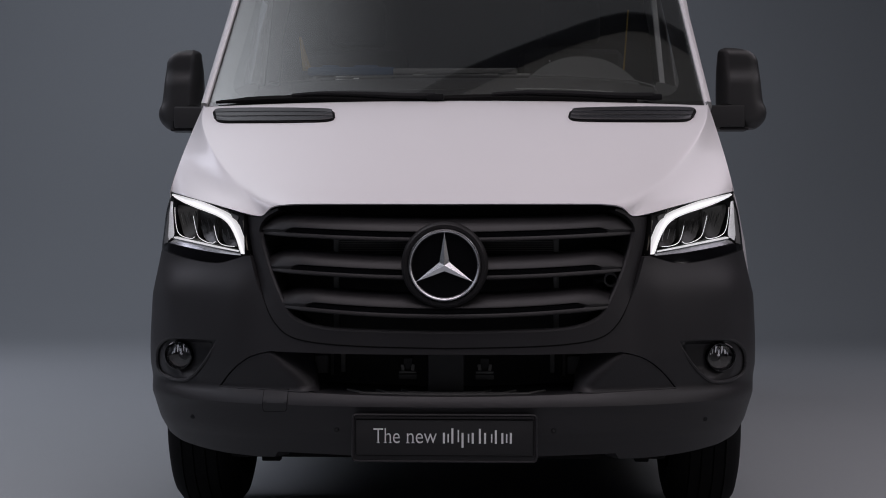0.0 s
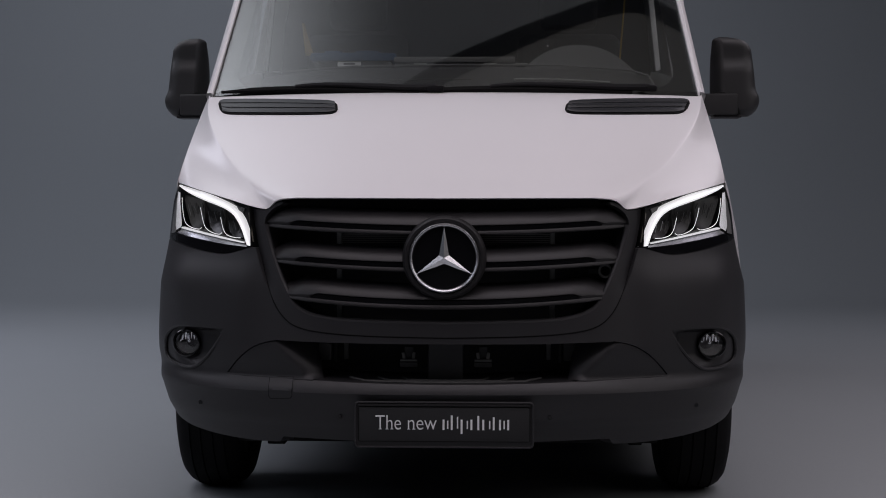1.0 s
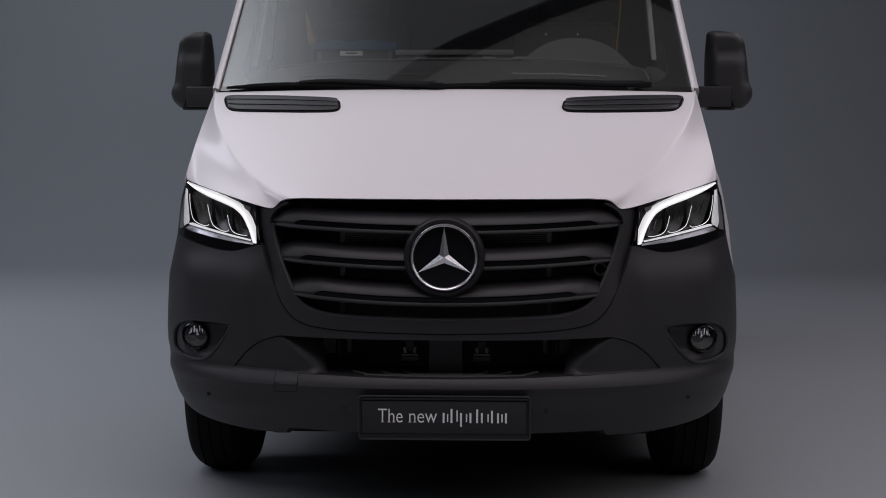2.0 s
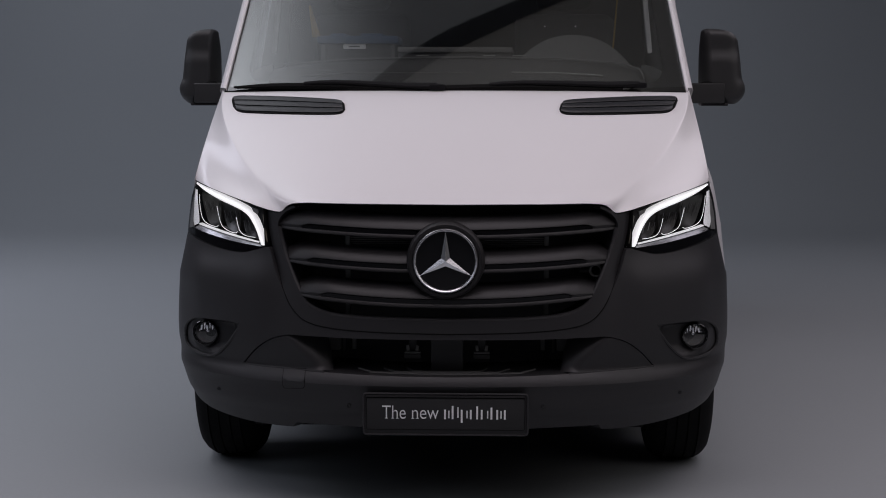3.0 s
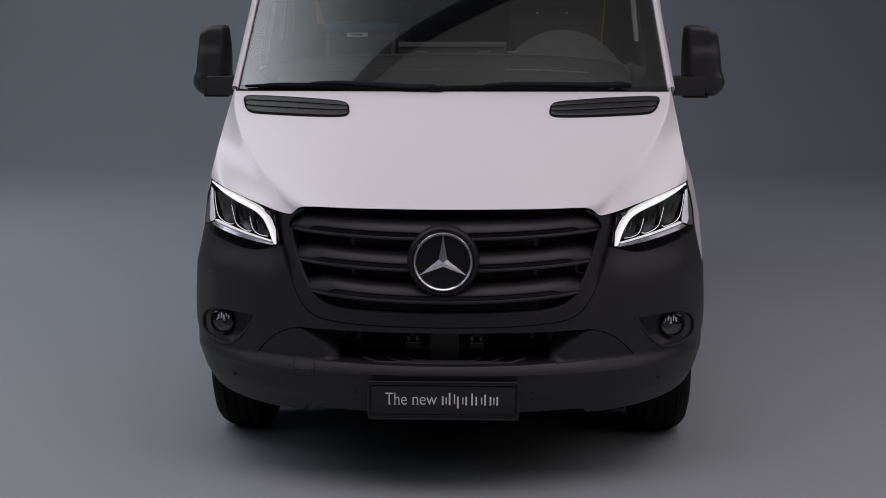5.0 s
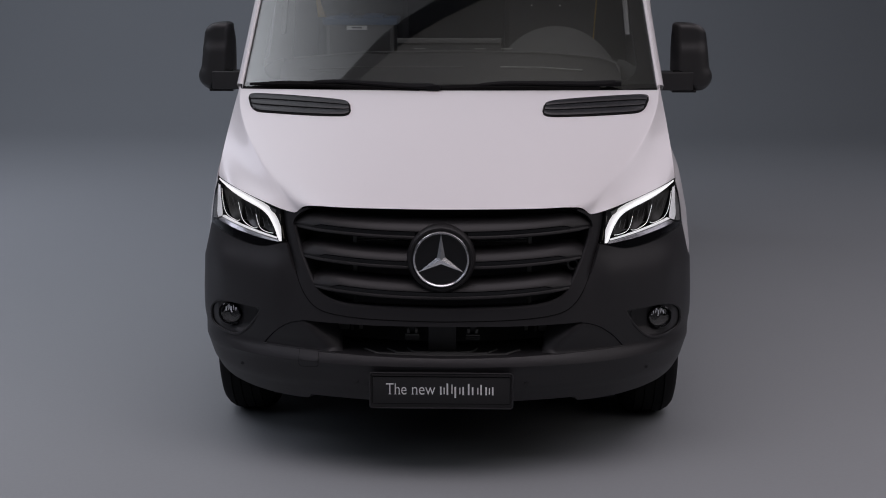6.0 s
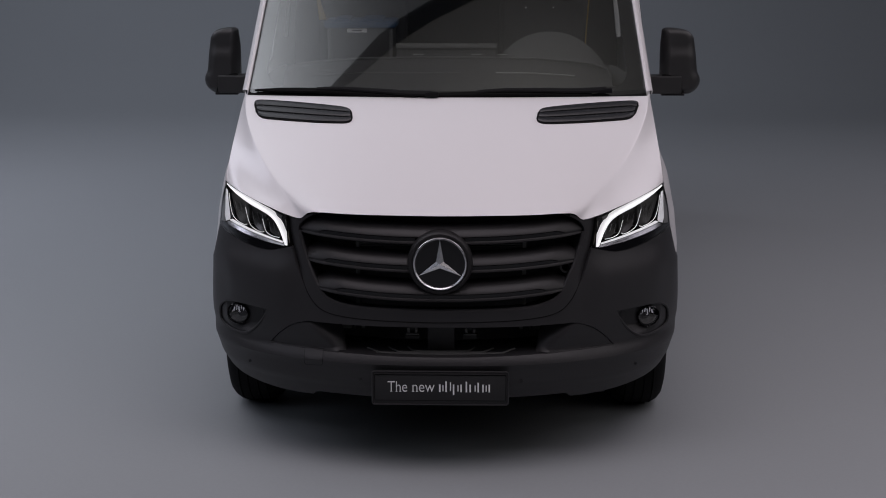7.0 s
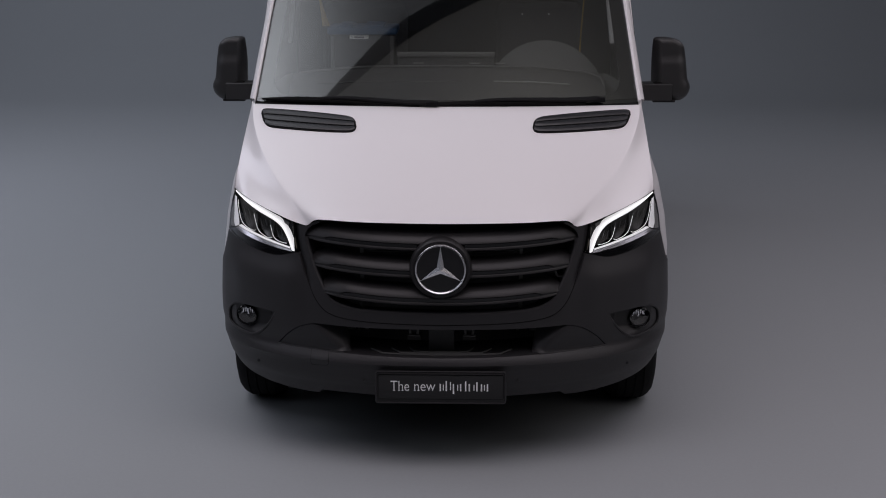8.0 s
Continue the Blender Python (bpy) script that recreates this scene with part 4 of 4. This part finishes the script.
# wipers lie along the foot of the screen
def wiper(x0, x1, lift):
    """Blade from its tip at x0 to the hinge at x1, and the arm on top of it."""
    base = lambda k: screen(mix(x0, x1, k) / 0.885, 0.006 + lift * math.sin(math.pi * min(1, k * 1.15)) * 0.6, 0.012)
    w = part("wiper", tube([base(k / 14) + Vector((0, -0.006, 0.008 + 0.008 * ease(0.3, 0.5, k / 14))) for k in range(5, 15)], 0.012, 8, flat=1.2, taper=lambda t: 0.6 + 0.5 * t), WIPER, van, "black wiper arm and blade")
    part("wiper_blade", tube([base(k / 14) for k in range(14)], 0.011, 6, taper=lambda t: 0.5 + 0.7 * ease(0, 0.2, t)), VOID, w)
    part("wiper_hinge", block((0.06, 0.035, 0.022), tuple(base(1.0) + Vector((0, -0.006, 0.012))), 0.007), WIPER, w)


wiper(-0.85, -0.06, 0.026)
wiper(-0.18, 0.70, 0.026)
part("cowl", shell(lambda u, v: screen(2 * u - 1, -0.02 + 0.045 * v, 0.004 - 0.01 * v), 32, 3, (0, 0.01, -0.01)), VOID, van, "black cowl strip")

# ---------------------------------------------------------------- what shows through the screen
def dash_top(u, v):
    x = mix(-0.75, 0.75, u)
    y = mix(0.98, 1.36, v)
    z = 1.44 + 0.13 * ease(0, 0.7, v) - 0.06 * (abs(x) / 0.82) ** 4 - 0.05 * ease(0.9, 1, v)
    return Vector((x, y, z))


dash = part("dashboard", shell(dash_top, 32, 14, (0, 0.0, -0.3)), DASH, van, "dark grey dashboard")
cs = part("centre_screen", block((0.47, 0.05, 0.10), (-0.012, 1.42, 1.555), 0.01), DASH, dash)
part("screen_trim", block((0.475, 0.03, 0.022), (-0.012, 1.40, 1.612), 0.006), TRIM, cs, "pale trim strip")
part("dash_edge", tube([(-0.7, 1.20, 1.548), (-0.4, 1.22, 1.572), (0, 1.225, 1.578), (0.4, 1.22, 1.574), (0.66, 1.20, 1.553), (0.73, 1.17, 1.53), (0.745, 1.12, 1.49)], 0.0035, 6), TRIM, dash)
part("demister_slot", tube([(0.22, 1.125, 1.515), (0.4, 1.125, 1.513), (0.58, 1.12, 1.502)], 0.004, 6), DASH_LINE, dash)
part("demister_slot", tube([(-0.62, 1.12, 1.502), (-0.4, 1.125, 1.513), (0.06, 1.125, 1.515)], 0.0022, 6), TRIM, dash)
for x in (-0.14, 0.13, 0.25):
    part("dash_clip", block((0.05, 0.012, 0.004), (x, 1.26, 1.585), 0.001), DASH_LINE, dash)


def binnacle(u, v):
    x = mix(0.24, 0.73, u)
    bell = max(0, 1 - abs((x - 0.475) / 0.25) ** 2.2) ** 0.9
    return Vector((x, mix(1.24, 1.46, v ** 0.7), mix(1.50, 1.535 + 0.14 * bell, v)))


part("instrument_hood", shell(binnacle, 28, 8, (0, 0.03, -0.01)), DASH_PALE, dash, "grey instrument hood")
for s in (1, -1):
    part("dash_end", shell(lambda u, v: Vector((s * mix(0.74, 0.86, u), mix(1.22, 1.02, u ** 1.5) - 0.03 * v, mix(1.545, 1.46, u ** 2) - 0.12 * (1 - v))), 10, 4, (0, 0.02, 0)), TRIM, dash)


def seat(x):
    st = empty("seat", van)
    st["label"] = "dark cloth cab seat"
    part("backrest", block((0.46, 0.14, 0.7), (x, 2.25, 1.45), 0.06, seg=3), CLOTH, st)
    part("cushion", block((0.5, 0.5, 0.14), (x, 2.0, 1.05), 0.05, seg=3), CLOTH, st)
    part("headrest", block((0.26, 0.1, 0.2), (x, 2.28, 1.92), 0.045, seg=3), CLOTH, st)


seat(0.47)
seat(-0.47)
for x in (0.377, 0.519):
    part("headrest_pin", lathe([(0.0, 0.003), (0.003, 0.002), (0.004, -0.003)], 10, pose(x, 2.172, 1.741, 90)), PAPER, van)
part("seat_belt", tube([(0.683, 2.1, 1.55), (0.688, 2.1, 1.66), (0.70, 2.1, 1.82), (0.71, 2.1, 1.95)], 0.004, 6), YELLOW, van)
for s in (1, -1):
    part("belt_guide", block((0.022, 0.03, 0.5), (0.812 * s, 1.93, 1.86), 0.006, pose(0, 0, 0, 0, -6 * s, 0)), PAPER if s > 0 else TRIM, van)

crate = tagged(empty("storage_crate"), "dark plastic crate with blue lid on the passenger seat", "crate")
part("crate_body", block((0.33, 0.27, 0.34), (-0.462, 2.06, 1.49), 0.015), DASH, crate)
part("lid", block((0.365, 0.30, 0.035), (-0.462, 2.06, 1.672), 0.012), BLUE, crate, "blue lid")
for dx, w in ((-0.09, 0.07), (0.06, 0.10)):
    part("lid_rib", block((w, 0.24, 0.018), (-0.462 + dx, 2.06, 1.692), 0.007), BLUE, crate)
for dx in (-0.155, 0.155):
    part("crate_post", block((0.02, 0.28, 0.30), (-0.462 + dx, 2.055, 1.50), 0.005), DASH_PALE, crate)
part("label_print", block((0.05, 0.002, 0.006), (-0.478, 1.921, 1.642), 0), DASH, crate)
part("paper_label", block((0.10, 0.004, 0.02), (-0.478, 1.924, 1.642), 0), PAPER, crate)
strap = tagged(part("strap", grid(lambda u, v: Vector((mix(-0.68, -0.642, u) - 0.03 * v + 0.014 * v * (1 - 2 * u), 2.04, mix(1.688, 1.83, v))), 2, 6), YELLOW, None), "yellow strap hanging above the blue crate lid", "strap")
strap.modifiers.new("thickness", "SOLIDIFY").thickness = 0.004

# ---------------------------------------------------------------- overhead rig, out of view, whose graded glow the screen mirrors
def graded_glow(name, glow, floor_glow, centre, reach, tint):
    """Fabric with its light put in as glow: brightest at centre, fading over reach (metres in x, y, z)."""
    m = bpy.data.materials.new(name)
    m.use_nodes = True
    nt = m.node_tree
    p = nt.nodes["Principled BSDF"]
    p.inputs["Base Color"].default_value = (0.3, 0.3, 0.3, 1)
    p.inputs["Roughness"].default_value = 0.9
    co = nt.nodes.new("ShaderNodeTexCoord")
    gr = nt.nodes.new("ShaderNodeTexGradient")
    gr.gradient_type = "QUADRATIC_SPHERE"
    mp = nt.nodes.new("ShaderNodeMapping")
    mp.inputs["Location"].default_value = [-c / r for c, r in zip(centre, reach)]
    mp.inputs["Scale"].default_value = [1 / r for r in reach]
    nt.links.new(co.outputs["Object"], mp.inputs["Vector"])
    nt.links.new(mp.outputs["Vector"], gr.inputs["Vector"])
    mul = nt.nodes.new("ShaderNodeMath")
    mul.operation = "MULTIPLY_ADD"
    mul.inputs[1].default_value = glow
    mul.inputs[2].default_value = floor_glow
    nt.links.new(gr.outputs["Fac"], mul.inputs[0])
    p.inputs["Emission Color"].default_value = (*tint, 1)
    nt.links.new(mul.outputs[0], p.inputs["Emission Strength"])
    return m


RIG_Z = 3.6
EDGE = [(-4.2, -0.75), (-2.9, -0.1), (-2.0, 0.28), (-1.29, 0.56), (-0.95, 0.67), (-0.57, 0.815), (-0.18, 0.94), (0.24, 1.07), (0.64, 1.22), (1.04, 1.39), (1.22, 1.455), (1.4, 1.485), (1.66, 1.485), (2.1, 1.46)]
# line of the dark band, laid where its mirror image falls on the screen
hose = spline([(x, y, RIG_Z) for x, y in EDGE], 8)
rig = tagged(empty("overhead_silk"), "large overhead diffusion silk out of view, with a painted glow gradient, in a dark frame", "diffuser")


def silk_at(u, v):
    p = hose[round(u * (len(hose) - 1))]
    return Vector((p.x, mix(p.y, 4.2, v), RIG_Z + 0.01 + 0.48 * ease(0, 0.3, v)))


part("silk", grid(silk_at, len(hose) - 1, 8), graded_glow("silk_graded_glow", 2.7, 0.08, (-2.45, 1.2, 3.9), (2.1, 4.5, 4.8), (0.89, 0.92, 1.0)), rig)
# added glowing sheet, out of view, that lightens the screen's right half by reflection
near = [p for p in hose if p.x > -2.0]
part("reflection_fill", grid(lambda u, v: Vector((near[round(u * (len(near) - 1))].x, mix(0.38, near[round(u * (len(near) - 1))].y, v), RIG_Z + 0.01)), len(near) - 1, 4), graded_glow("reflection_fill_glow", 0.5, 0.05, (1.05, -0.2, 3.6), (2.0, 1.5, 2.0), (1.0, 0.95, 0.86)), rig)
top = RIG_Z + 0.49
part("frame_pipe", tube([(-4.2, 4.22, top), (2.1, 4.22, top)], 0.03, 8), STEEL, rig)
part("frame_pipe", tube([(-4.23, -0.75, RIG_Z + 0.2), (-4.23, 4.22, top)], 0.03, 8), STEEL, rig)
part("frame_pipe", tube([(2.13, 1.46, RIG_Z + 0.2), (2.13, 4.22, top)], 0.03, 8), STEEL, rig)
# added tube, out of view: it makes the dark curved reflection in the windscreen
tagged(part("mirrored_band", tube(hose, 0.056, 12, taper=lambda t: table([(0, 0.45), (0.2, 0.5), (0.25, 0.62), (0.36, 1.1), (0.5, 1.05), (0.62, 0.85), (1, 0.78)], t)), DARK_BAND, None), "dark band out of view along the overhead silk's edge, added for its reflection", "hose")
